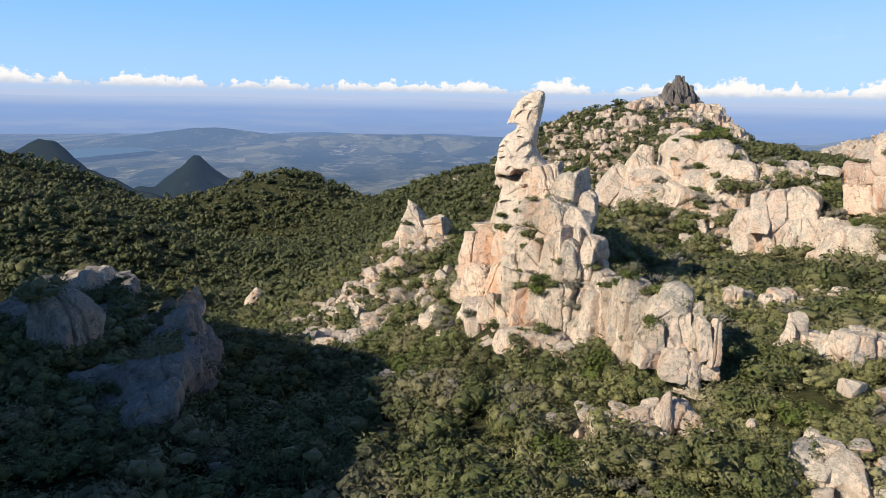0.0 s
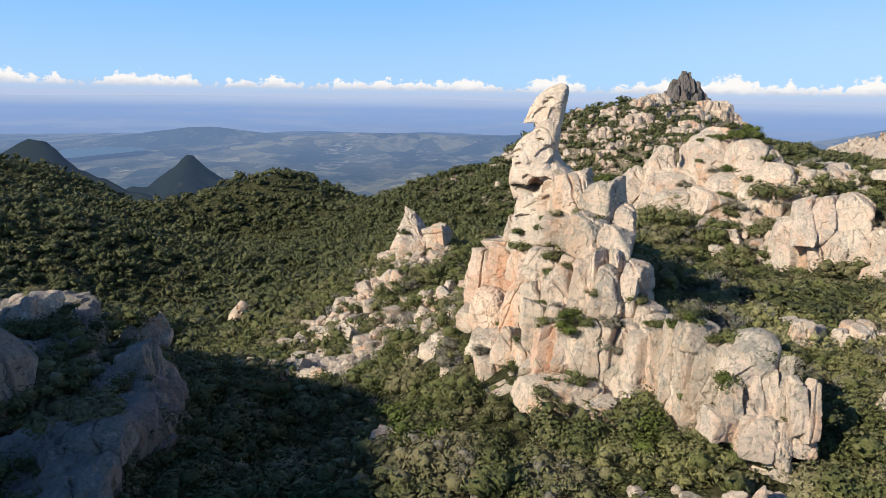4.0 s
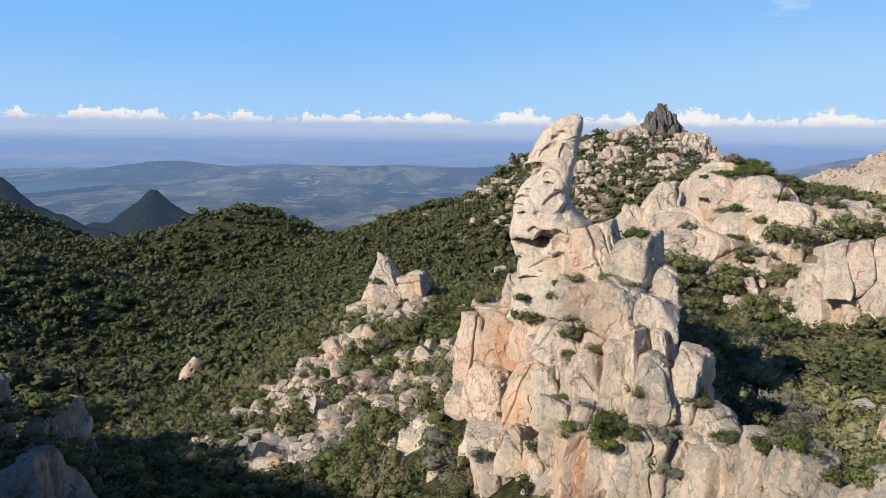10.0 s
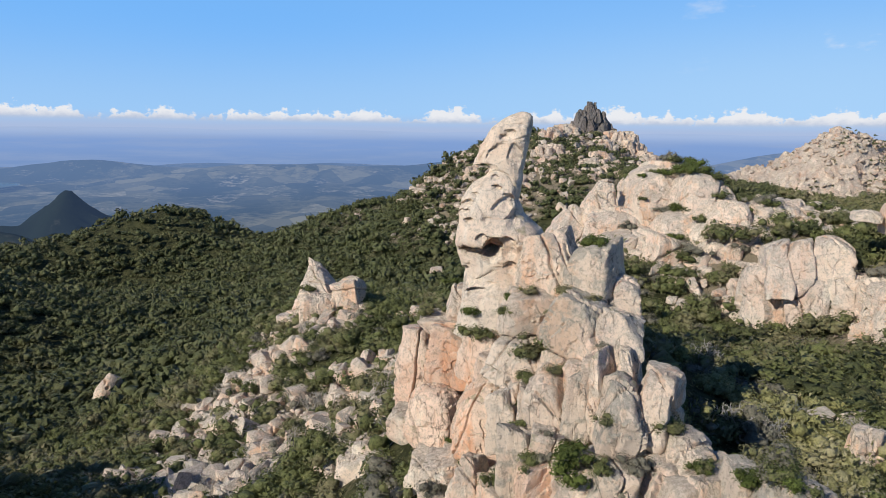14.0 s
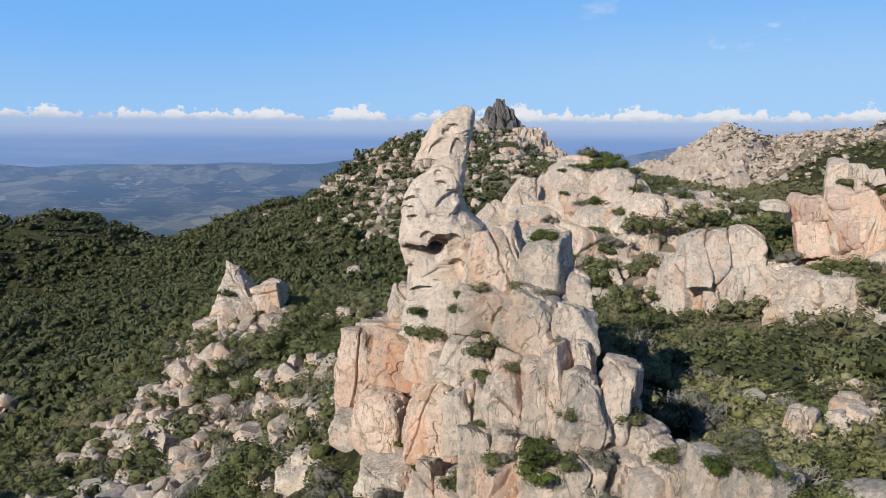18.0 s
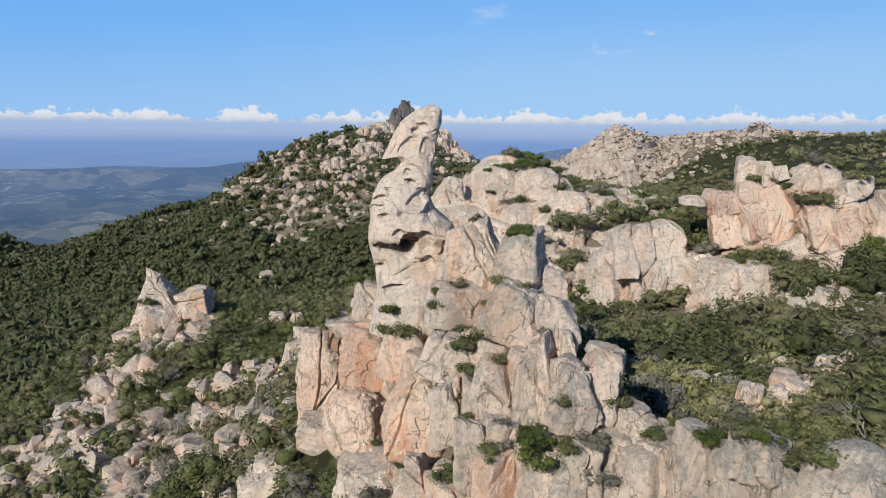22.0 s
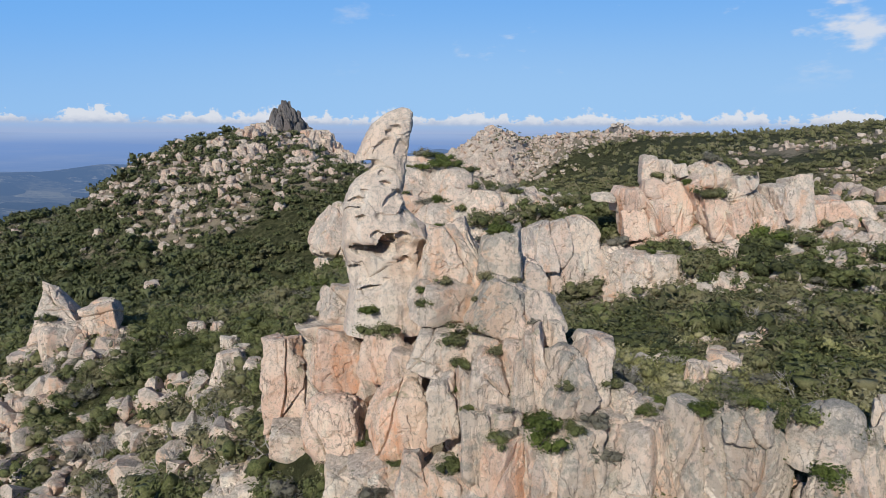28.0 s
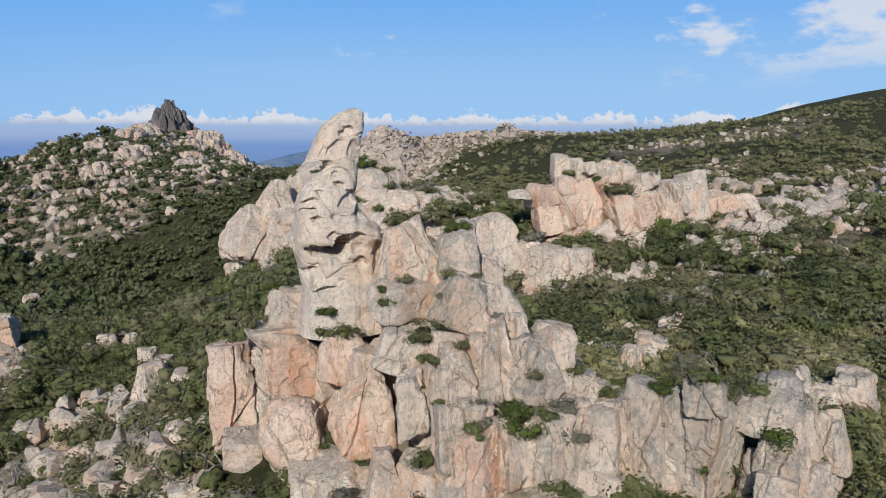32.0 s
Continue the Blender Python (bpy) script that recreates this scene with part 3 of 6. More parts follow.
hill(0, 450, 24, 103); hill(200, 450, -110.7, 165); hill(-200, 550, -99.7, 123); hill(400, 500, -28.2, 200)
hill(-350, 450, 10.9, 107); hill(-450, 700, -14.4, 200); hill(750, 150, 137.6, 200); hill(-50, -58, -17.9, 38)
hill(160, 250, 17.4, 47); hill(300, 380, 57.1, 132); hill(-250, 320, -17.9, 77); hill(-160, 310, -12.3, 67)
hill(110, 240, 19.7, 43); hill(60, 230, -4.6, 27); hill(-100, -30, -48.3, 48); hill(-118, -130, 51.9, 84)
hill(-180, -60, -15.5, 79); hill(-120, 0, 10.5, 62); hill(60, -50, 2.4, 44); hill(150, -30, -3.9, 81)
hill(-9, -17, 2.2, 6); hill(-30, 210, -24.5, 55); hill(-3, -13, 3.9, 11); hill(-8, -6, 1.2, 8); hill(11, -10, -2.9, 13)


def height(x, y):
    """Height of the ground."""
    x, y = np.asarray(x, dtype=float), np.asarray(y, dtype=float)
    r = np.hypot(x, y)
    z = -12 - 188 * smooth(420, 1250, r)
    for hx, hy, rise, spread in HILLS:
        z = z + rise * np.exp(-((x - hx) ** 2 + (y - hy) ** 2) / (2 * spread * spread))
    p = np.stack([x.ravel(), y.ravel(), 0 * x.ravel()], -1)
    z = z + (fractal(p / 9.0, 4, 3.0) * 0.7 + fractal(p / 60.0, 3, 8.0) * 3.0 * smooth(60, 250, r.ravel())).reshape(x.shape)
    return z


# where bare rock and boulders take the place of shrubs: x, y, half-widths, share of rock
STONY = ((-21, 29, 9, 18, 0.72), (-14, 44, 9, 8, 0.66), (-9, 25, 8, 10, 0.66), (-7, 10, 5, 7, 0.58), (37, 36, 12, 15, 0.8), (47, 8, 15, 11, 0.8), (72, -6, 30, 12, 0.72), (55, 165, 45, 34, 0.68), (86, 200, 24, 24, 0.8), (28, 196, 18, 20, 0.6),
         (246, 262, 42, 34, 0.95), (312, 236, 48, 26, 0.7), (150, 12, 80, 22, 0.5), (13, -34, 5, 3, 0.68), (21, -31, 6, 4, 0.68), (17, -38, 8, 4, 0.55), (-33, -8, 13, 18, 0.22), (3, -28, 5, 2.5, 0.62), (12, 265, 30, 40, 0.4), (3, -8, 5, 11, 0.7), (25, -7, 9, 5, 0.45), (34, 2, 9, 5, 0.45), (330, 105, 130, 28, 0.5), (180, 62, 60, 14, 0.4), (95, 25, 30, 10, 0.4))


def stony(x, y):
    s = np.full(np.shape(x), 0.05)
    for cx, cy, a, b, share in STONY:
        s = np.maximum(s, share * np.exp(-(((x - cx) / a) ** 2 + ((y - cy) / b) ** 2) ** 2 * 0.7))
    p = np.stack([x, y, 0 * x], -1)
    return s + 0.30 * fractal(p / 5.0, 3, 21.0) * smooth(0.06, 0.3, s) + 0.05 * fractal(p / 12.0, 2, 4.0)


def ring_sheet(r0, r1, rings, spokes, level):
    """A sheet of rings round the crag; level(x, y) gives its height."""
    rr = np.concatenate([[0.0], r0 * (r1 / r0) ** np.linspace(0, 1, rings)]) if r0 < 10 else r0 * (r1 / r0) ** np.linspace(0, 1, rings)
    aa = np.linspace(0, 2 * np.pi, spokes, endpoint=False)
    R, A = np.meshgrid(rr, aa, indexing="ij")
    X, Y = R * np.sin(A), R * np.cos(A)
    V = np.stack([X, Y, level(X, Y)], -1).reshape(-1, 3)
    i, j = np.meshgrid(np.arange(len(rr) - 1), np.arange(spokes), indexing="ij")
    k = (j + 1) % spokes
    F = np.stack([i * spokes + j, i * spokes + k, (i + 1) * spokes + k, (i + 1) * spokes + j], -1).reshape(-1, 4)
    return V, F


v, f = ring_sheet(2.0, 1500.0, 230, 640, height)
ground = tagged(new("ground", mesh_of("ground", v, f, GROUND)), "stony scrub-covered mountain ground with brown-green soil", "ground", kind="structure")
ground.data.attributes.new("grit", "FLOAT", "POINT").data.foreach_set("value", np.clip(stony(v[:, 0], v[:, 1]), 0, 1).astype(np.float32))


def plain_level(x, y):
    r = np.hypot(x, y)
    p = np.stack([x.ravel(), y.ravel(), 0 * x.ravel()], -1)
    z = -203 + fractal(p / 420.0, 4, 5.0).reshape(x.shape) * 22
    for hx, hy, rise, sx, sy in ((-250, 3100, 55, 520, 240), (650, 3300, 74, 600, 220), (-1100, 3300, 60, 400, 160), (2350, 3300, 120, 420, 260), (3000, 2700, 105, 500, 300), (1500, 2600, 40, 500, 200)):
        z = z + rise * np.exp(-((x - hx) / sx) ** 2 - ((y - hy) / sy) ** 2)
    return z - 60 * (1 - smooth(1150, 1450, r))


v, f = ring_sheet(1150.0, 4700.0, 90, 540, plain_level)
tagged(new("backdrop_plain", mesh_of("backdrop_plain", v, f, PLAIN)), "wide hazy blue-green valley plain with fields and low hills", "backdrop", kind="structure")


def rim_level(x, y):
    r, a = np.hypot(x, y), np.arctan2(x, y)
    p = np.stack([np.cos(a).ravel() * 7, np.sin(a).ravel() * 7, 0 * a.ravel()], -1)
    return -215 + (229 + 22 * fractal(p, 5, 2.0).reshape(x.shape)) * smooth(4450, 4850, r)


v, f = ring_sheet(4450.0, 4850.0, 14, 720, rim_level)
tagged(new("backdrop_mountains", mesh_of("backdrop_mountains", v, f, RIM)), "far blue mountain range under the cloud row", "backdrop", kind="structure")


def lone_hill(name, x, y, foot, rise, sx, sy, turned, sharp, mat, label):
    g = np.linspace(-2.4, 2.4, 90)
    U, Vv = np.meshgrid(g, g, indexing="ij")
    q = np.hypot(U, Vv)
    p = np.stack([U.ravel() * 3, Vv.ravel() * 3, 0 * U.ravel()], -1)
    z = foot + rise * (np.exp(-(q ** sharp)) + 0.22 * fractal(p * 1.3, 6, x % 31).reshape(U.shape) * np.exp(-q * q * 0.4))
    c, s = math.cos(radians(turned)), math.sin(radians(turned))
    X, Y = x + U * sx * c - Vv * sy * s, y + U * sx * s + Vv * sy * c
    k = np.arange(90 * 89).reshape(89, 90)[:, :-1].ravel()
    F = np.stack([k, k + 1, k + 91, k + 90], -1)
    return tagged(new(name, mesh_of(name, np.stack([X, Y, z], -1).reshape(-1, 3), F[:, ::-1], mat)), label, "hill")


lake = [(math.cos(a) * (120 + 30 * math.sin(3 * a)) - 1235, math.sin(a) * (300 + 50 * math.cos(2 * a)) + 2380, -186.0) for a in np.linspace(0, 2 * math.pi, 60, endpoint=False)]
lake_mesh = bpy.data.meshes.new("water")
lake_mesh.from_pydata(lake, [], [list(range(60))])
lake_mesh.materials.append(WATER)
tagged(new("water", lake_mesh), "pale far lake in the hazy plain", "lake", kind="structure")
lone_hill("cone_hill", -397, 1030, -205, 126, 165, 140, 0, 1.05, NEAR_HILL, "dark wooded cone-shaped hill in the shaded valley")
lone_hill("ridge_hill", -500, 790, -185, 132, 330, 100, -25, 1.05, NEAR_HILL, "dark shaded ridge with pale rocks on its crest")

# ---- the rock spire ----
def spire():
    """A fin of granite, hollowed by the weather, with a hooked head."""
    # height, edge on one side, edge on the other, half depth
    levels = ((1.2, -2.6, 3.0, 2.6), (3.9, -2.2, 2.5, 2.1), (4.9, -2.3, 2.6, 2.1), (6.2, -2.65, 2.7, 2.2), (7.6, -2.6, 2.35, 2.1), (8.1, -2.5, 1.7, 1.9), (8.6, -2.5, 1.25, 1.75), (9.4, -2.35, 0.95, 1.5), (10.0, -2.1, 1.1, 1.3), (10.4, -1.75, 1.15, 1.15),
              (10.85, -1.0, 1.2, 1.0), (11.2, -0.7, 1.22, 0.95), (11.5, -0.85, 1.28, 0.95), (11.6, -1.85, 1.3, 0.95), (12.0, -1.6, 1.33, 1.0), (12.8, -1.2, 1.45, 0.95), (13.6, -0.75, 1.6, 0.85), (14.1, -0.1, 1.66, 0.65), (14.3, 0.25, 1.66, 0.5), (14.5, 0.75, 1.5, 0.3), (14.58, 1.0, 1.2, 0.04))
    lv = np.array(levels)
    zz = np.concatenate([np.linspace(1.2, 14.1, 250), np.linspace(14.12, 14.58, 16)])
    aa = np.linspace(0, 2 * np.pi, 200, endpoint=False)
    Z, A = np.meshgrid(zz, aa, indexing="ij")
    lo, hi, rv = (np.interp(Z, lv[:, 0], lv[:, i]) for i in (1, 2, 3))
    e = 0.62 - 0.14 * smooth(10.8, 12.0, Z)
    U = (lo + hi) / 2 + (hi - lo) / 2 * np.sign(np.cos(A)) * np.abs(np.cos(A)) ** e
    V = rv * np.sign(np.sin(A)) * np.abs(np.sin(A)) ** e
    p = np.stack([U, V, Z], -1).reshape(-1, 3)
    out = np.stack([np.cos(A), np.sin(A), 0 * A], -1).reshape(-1, 3)
    gap, mark = fracture(turn(p, 20, 12, 25), np.array([2.2, 2.2, 2.6]), 31.0)
    lump = 0.13 * fractal(p * 0.6, 4, 11.0) + 0.09 * fractal(p * np.array([2.0, 2.0, 1.3]), 5, 5.0) + 0.12 * (mark - 0.5) + 0.07 * (0.4 - np.abs(fractal(p * 1.1, 3, 7.0))) + 0.04 * (0.4 - np.abs(fractal(p * 2.6, 3, 9.0))) - 0.07 * (1 - smooth(0, 0.04, gap))
    p = p + out * (lump * smooth(14.6, 13.8, p[:, 2]))[:, None]

    wander = 0.20 * fractal(p * 1.9, 4, 41.0), 0.16 * fractal(p * 2.2, 4, 47.0)

    def hollow(u, z, wide, tall, deep, arch=0.0, slant=0.0):
        """A weather pit on the sunny side, sharp at its roof, fading out below."""
        rise = (p[:, 2] - z + wander[1] + arch * (p[:, 0] - u) ** 2 - slant * (p[:, 0] - u)) / tall
        roof = rise > 0
        rise = np.where(roof, rise, rise * 0.5)
        q = np.sqrt(((p[:, 0] - u + wander[0]) / wide) ** 2 + rise ** 2)
        p[:, 1] += deep * np.where(roof, 1 - smooth(0.82, 1.0, q), 1 - smooth(0.25, 1.0, q)) * (out[:, 1] < 0.1)

    # the mouth with its two lobes, then smaller pits and flutings
    hollow(-1.55, 6.4, 0.95, 0.24, 1.0, -0.10)
    hollow(-0.3, 6.75, 0.66, 0.55, 1.5, 0.7, 0.25)
    hollow(-0.75, 6.4, 0.7, 0.3, 1.3)
    hollow(0.65, 6.9, 0.62, 0.55, 0.45, 0.5)
    hollow(-2.05, 9.2, 0.6, 0.14, 0.28, 0.3, 0.25)
    hollow(-2.1, 8.75, 0.5, 0.13, 0.28, 0.3, 0.25)
    hollow(-1.7, 8.3, 0.35, 0.12, 0.2, 0.4)
    hollow(-0.1, 10.2, 0.34, 0.13, 0.4, 0.9, -0.4)
    hollow(0.25, 9.2, 0.7, 0.5, 0.24, 0.25, 0.45)
    hollow(0.95, 8.5, 0.45, 0.5, 0.3, 0.4, 0.3)
    hollow(0.35, 13.2, 0.5, 0.25, 0.18, 0.6, 0.5)
    hollow(-0.2, 12.3, 0.7, 0.5, 0.12, 0.3, 0.5)
    hollow(0.8, 11.9, 0.45, 0.9, 0.14, 0.4)
    hollow(-1.3, 4.0, 0.7, 0.16, 0.45, -0.1, 0.2)
    hollow(-2.1, 5.1, 0.4, 0.25, 0.5, 0.0, 0.6)
    hollow(0.9, 5.6, 0.5, 0.3, 0.3, 0.5)
    hollow(1.9, 6.0, 0.4, 0.9, 0.4)
    chance = np.random.default_rng(8)
    for _ in range(13):
        low_z = float(chance.uniform(4.4, 13.2))
        reach_u = np.interp(low_z, lv[:, 0], lv[:, 1]), np.interp(low_z, lv[:, 0], lv[:, 2])
        pit = float(chance.uniform(0.16, 0.42))
        hollow(float(chance.uniform(reach_u[0] + 0.4, reach_u[1] - 0.3)), low_z, pit, pit * float(chance.uniform(0.35, 0.8)), pit * 0.55, float(chance.uniform(-0.4, 1.2)), float(chance.uniform(-0.5, 0.6)))
    p[:, 1] += 0.40 * smooth(7.0, 6.2, p[:, 2]) * smooth(3.6, 4.8, p[:, 2]) * (out[:, 1] < 0)
    p[:, 2] -= 0.16 * np.exp(-((p[:, 2] - 11.62) / 0.12) ** 2) * smooth(-0.9, -1.7, p[:, 0])
    n = 200
    i, j = np.meshgrid(np.arange(len(zz) - 1), np.arange(n), indexing="ij")
    k = (j + 1) % n
    F = np.stack([i * n + j, i * n + k, (i + 1) * n + k, (i + 1) * n + j], -1).reshape(-1, 4)
    p[:, 2] -= 1.2
    ob = thing("rock_spire", (0.6, 0.3, 1.2), "tall cream granite spire with hooked head and reddish hollow", "rock spire")
    p = turn(p, -22.0)
    level = p[F].mean(1)[:, 2] + 1.2
    for name, low, high, label in (("base", 0, 4.3, ""), ("body", 4.3, 10.6, "cream granite trunk with a wide reddish hollow"), ("head", 10.6, 99, "hooked, leaning granite head")):
        some = F[(level >= low) & (level < high)]
        used, index = np.unique(some, return_inverse=True)
        part(name, mesh_of(name, p[used], index.reshape(some.shape), SPIRE_ROCK, crease=40), ob, label)
    return ob



spire()

# ---- the crag that carries it, and the rocks round it ----
crag = thing("rock_crag", (0, -8, -5), "broad jointed crag of pale pink granite blocks and pillars", "rock outcrop")
massif(crag, 2.0, 0.6, -2.5, 3.9, 4.8, 4.6, 10)
massif(crag, 3.4, -7.0, -2.0, 3.3, 5.2, 5.0, -10)
massif(crag, 5.0, -13.5, -4.0, 2.9, 3.8, 4.0, 15)
massif(crag, 7.6, -18.8, -5.0, 2.4, 3.0, 3.6, 0)
massif(crag, -0.8, -1.8, -8.4, 4.2, 6.8, 4.4, 10)
massif(crag, 2.4, -11.0, -8.2, 3.4, 5.0, 4.2, -15)
massif(crag, 3.4, -4.6, 2.8, 2.1, 3.2, 3.2, 25)
massif(crag, -1.0, 5.2, -4.6, 2.4, 3.0, 4.0, 20)
massif(crag, 0.0, 7.0, -7.6, 3.8, 5.0, 5.2, 0)
stone(crag, "ledge", 0.63, 2.96, 2.03, 3.13, 2.00, 1.51, -28)
stone(crag, "block", 2.25, -3.98, 6.26, 1.97, 1.60, 1.73, -28, lean=-12, taper=0.35)
stone(crag, "block", 1.37, -4.60, 3.89, 1.76, 1.71, 1.22, -28)
stone(crag, "block", 2.47, -8.19, 3.89, 1.36, 1.69, 1.55, -28, lean=14, mat=LICHEN_ROCK)
stone(crag, "overhang", 4.08, -8.64, 3.27, 1.59, 1.86, 1.60, -28, lean=10, tilt=-8)
stone(crag, "block", 3.96, -6.50, 6.22, 1.34, 1.61, 1.41, -28, taper=0.3, mat=LICHEN_ROCK)
stone(crag, "block", 5.33, -7.29, 5.02, 0.83, 1.16, 1.18, -28, dome=0.4)
stone(crag, "wall", -3.20, 6.90, -3.70, 1.71, 2.20, 3.37, -28, mat=PINK_ROCK)
stone(crag, "wall", -1.87, 2.14, -0.92, 1.65, 1.80, 2.05, -28, mat=PINK_ROCK)
stone(crag, "wall", -0.72, -1.36, 0.08, 1.30, 1.70, 1.62, -28, lean=8, mat=PINK_ROCK)
stone(crag, "block", -0.58, -3.38, -0.34, 1.05, 1.38, 1.33, -28, lean=14, mat=PINK_ROCK)
stone(crag, "block", -0.21, -5.51, 1.24, 0.95, 1.31, 1.32, -28, lean=16)
stone(crag, "block", 0.53, -6.53, 1.01, 0.91, 1.15, 1.07, -28, dome=0.5)
stone(crag, "dome", 1.06, -9.14, 0.56, 1.16, 1.68, 1.80, -28, dome=0.6, taper=0.12, crisp=10.0)
stone(crag, "pillar", 1.84, -10.40, 0.79, 0.68, 1.26, 1.73, -28, taper=0.2, mat=LICHEN_ROCK)
stone(crag, "pillar", 2.83, -10.68, 1.25, 0.99, 1.78, 2.34, -28, taper=0.42, lean=-4)
stone(crag, "pillar", 3.03, -12.76, 1.01, 1.12, 1.68, 1.86, -28, taper=0.25, dome=0.5, label='grey lichen-covered granite pillar', mat=LICHEN_ROCK)
stone(crag, "pillar", 4.70, -12.80, 1.35, 1.06, 1.61, 1.80, -28, lean=10, taper=0.2)
stone(crag, "pillar", 3.90, -11.14, 2.80, 0.47, 0.70, 0.75, -28, taper=0.4)
stone(crag, "slab", -3.22, -0.04, -4.47, 2.14, 2.00, 2.22, -28, lean=-12, dome=0.3, crisp=8.0, label='smooth pinkish granite slab', mat=PINK_ROCK)
stone(crag, "bulge", -1.46, -4.08, -2.99, 1.83, 1.90, 2.71, -28, crisp=6.0, dome=0.5, label='rounded orange-pink granite bulge', mat=PINK_ROCK)
stone(crag, "slab", -0.67, -7.37, -1.16, 0.86, 1.43, 1.76, -28, taper=0.15, lean=-5)
stone(crag, "block", 0.03, -8.52, -0.26, 0.53, 0.97, 1.29, -28)
stone(crag, "slab", -0.57, -10.29, -2.42, 0.89, 1.57, 2.03, -28, taper=0.15, lean=-5, mat=LICHEN_ROCK)
stone(crag, "block", 0.27, -11.14, -1.16, 0.83, 1.01, 0.90, -28, lean=12)
stone(crag, "block", -0.06, -11.68, -3.12, 0.79, 1.36, 1.73, -28, mat=PINK_ROCK)
stone(crag, "block", 0.69, -13.06, -2.36, 0.94, 1.58, 1.93, -28, taper=0.3)
stone(crag, "slab", 2.43, -13.95, -2.31, 1.34, 1.90, 1.98, -28, taper=0.3, lean=8, mat=LICHEN_ROCK)
stone(crag, "block", 5.53, -14.30, -0.43, 1.03, 1.38, 1.35, -28, dome=0.5, crisp=9.0)
stone(crag, "block", -2.52, -7.35, -4.45, 0.97, 1.36, 1.39, -28, taper=0.4)
stone(crag, "block", -1.27, -8.48, -4.89, 1.06, 1.39, 1.34, -28, lean=10)
stone(crag, "block", -4.34, -2.66, -6.91, 1.02, 1.45, 1.52, -28, taper=0.3)
stone(crag, "slab", -4.75, 6.56, -10.49, 3.06, 2.80, 2.56, -28, lean=-10)
stone(crag, "slab", -7.28, 5.49, -11.18, 2.31, 2.40, 2.43, -28, lean=-14)
stone(crag, "block", -4.65, -1.27, -9.17, 2.60, 2.20, 1.75, -28, lean=-8)
stone(crag, "block", -2.67, -5.84, -7.45, 1.39, 1.80, 1.49, -28)
stone(crag, "block", -4.76, 3.43, -6.13, 1.18, 1.27, 1.01, -28)
stone(crag, "block", -3.55, -4.88, -6.14, 1.18, 1.47, 1.35, -28, lean=-10)
stone(crag, "block", 4.28, -15.03, -2.94, 1.13, 1.46, 1.37, -28, taper=0.3, mat=LICHEN_ROCK)
stone(crag, "step", 2.40, -4.79, 1.84, 2.23, 2.20, 0.97, -28)
stone(crag, "step", -0.05, 2.73, 0.56, 3.64, 2.00, 0.75, -28)
stone(crag, "block", -5.05, 6.74, -10.61, 2.12, 2.40, 2.25, -0, lean=-14)
stone(crag, "slab", -3.00, -6.03, -7.52, 2.04, 2.40, 2.11, -0, lean=-10)
stone(crag, "block", -1.36, -9.11, -5.40, 1.34, 1.71, 1.60, -0, taper=0.3)
stone(crag, "slab", -0.02, -11.30, -3.60, 1.48, 2.02, 2.04, -0, taper=0.15, mat=PINK_ROCK)
stone(crag, "pillar", 1.66, -13.32, -2.75, 1.20, 1.79, 1.97, -0, taper=0.3)
stone(crag, "dome", -1.69, -14.16, -6.53, 1.10, 1.31, 1.14, -0, dome=0.6, crisp=8.0)
stone(crag, "slab", -0.07, -15.36, -5.18, 2.64, 2.36, 1.56, -0, dome=0.4, lean=6)
stone(crag, "block", 1.61, -14.90, -7.30, 1.25, 1.40, 1.15, -0, crisp=10.0)
stone(crag, "block", 3.54, -14.43, -3.53, 1.17, 1.65, 1.72, -0, taper=0.35, lean=-8, mat=LICHEN_ROCK)
stone(crag, "pillar", 4.40, -14.94, -4.63, 0.96, 1.62, 2.01, -0, taper=0.2, lean=-8, mat=LICHEN_ROCK)
stone(crag, "pillar", 5.23, -16.05, -2.49, 0.76, 1.54, 2.31, -0, taper=0.3)
stone(crag, "pillar", 5.77, -17.67, -1.94, 0.74, 1.68, 2.80, -0, taper=0.25, lean=4, mat=LICHEN_ROCK)
stone(crag, "block", 5.34, -14.01, -0.46, 0.97, 1.33, 1.33, -0, dome=0.5)
stone(crag, "pillar", 6.47, -19.61, -1.82, 1.18, 2.22, 3.08, -0, taper=0.15, dome=0.4, mat=LICHEN_ROCK)
stone(crag, "block", 5.99, -20.57, 0.93, 0.95, 1.08, 0.91, -0, lean=12, mat=LICHEN_ROCK)
stone(crag, "block", -3.32, -11.32, -7.69, 1.37, 1.63, 1.43, -0, taper=0.3)
stone(crag, "block", 3.91, -14.73, -6.74, 1.18, 1.61, 1.60, -0, taper=0.3)
stone(crag, "block", 6.26, -15.72, -6.62, 1.30, 1.58, 1.42, -0)

knob = thing("rock_outcrop", (9, -21, -4), "knobbly grey-pink granite outcrop with fluted pillars", "rock outcrop")
massif(knob, 8.2, -24.0, -3.3, 2.3, 1.0, 1.7, -57, 0.9, sub=5, flute=0.08)
stone(knob, "cap", 7.92, -22.77, 1.12, 1.01, 1.24, 1.07, -0, dome=0.6, crisp=8.0, lean=14, mat=LICHEN_ROCK)
stone(knob, "block", 7.67, -22.77, 0.36, 1.25, 1.42, 1.14, -0, dome=0.5, crisp=9.0)
stone(knob, "pillar", 6.81, -23.62, -1.39, 0.52, 1.03, 1.44, -0, taper=0.25, dome=0.4, mat=LICHEN_ROCK)
stone(knob, "pillar", 7.69, -23.72, -1.41, 0.56, 1.12, 1.60, -0, taper=0.4, lean=6)
stone(knob, "pillar", 8.55, -23.71, -1.31, 0.61, 1.20, 1.69, -0, taper=0.35, lean=-5)
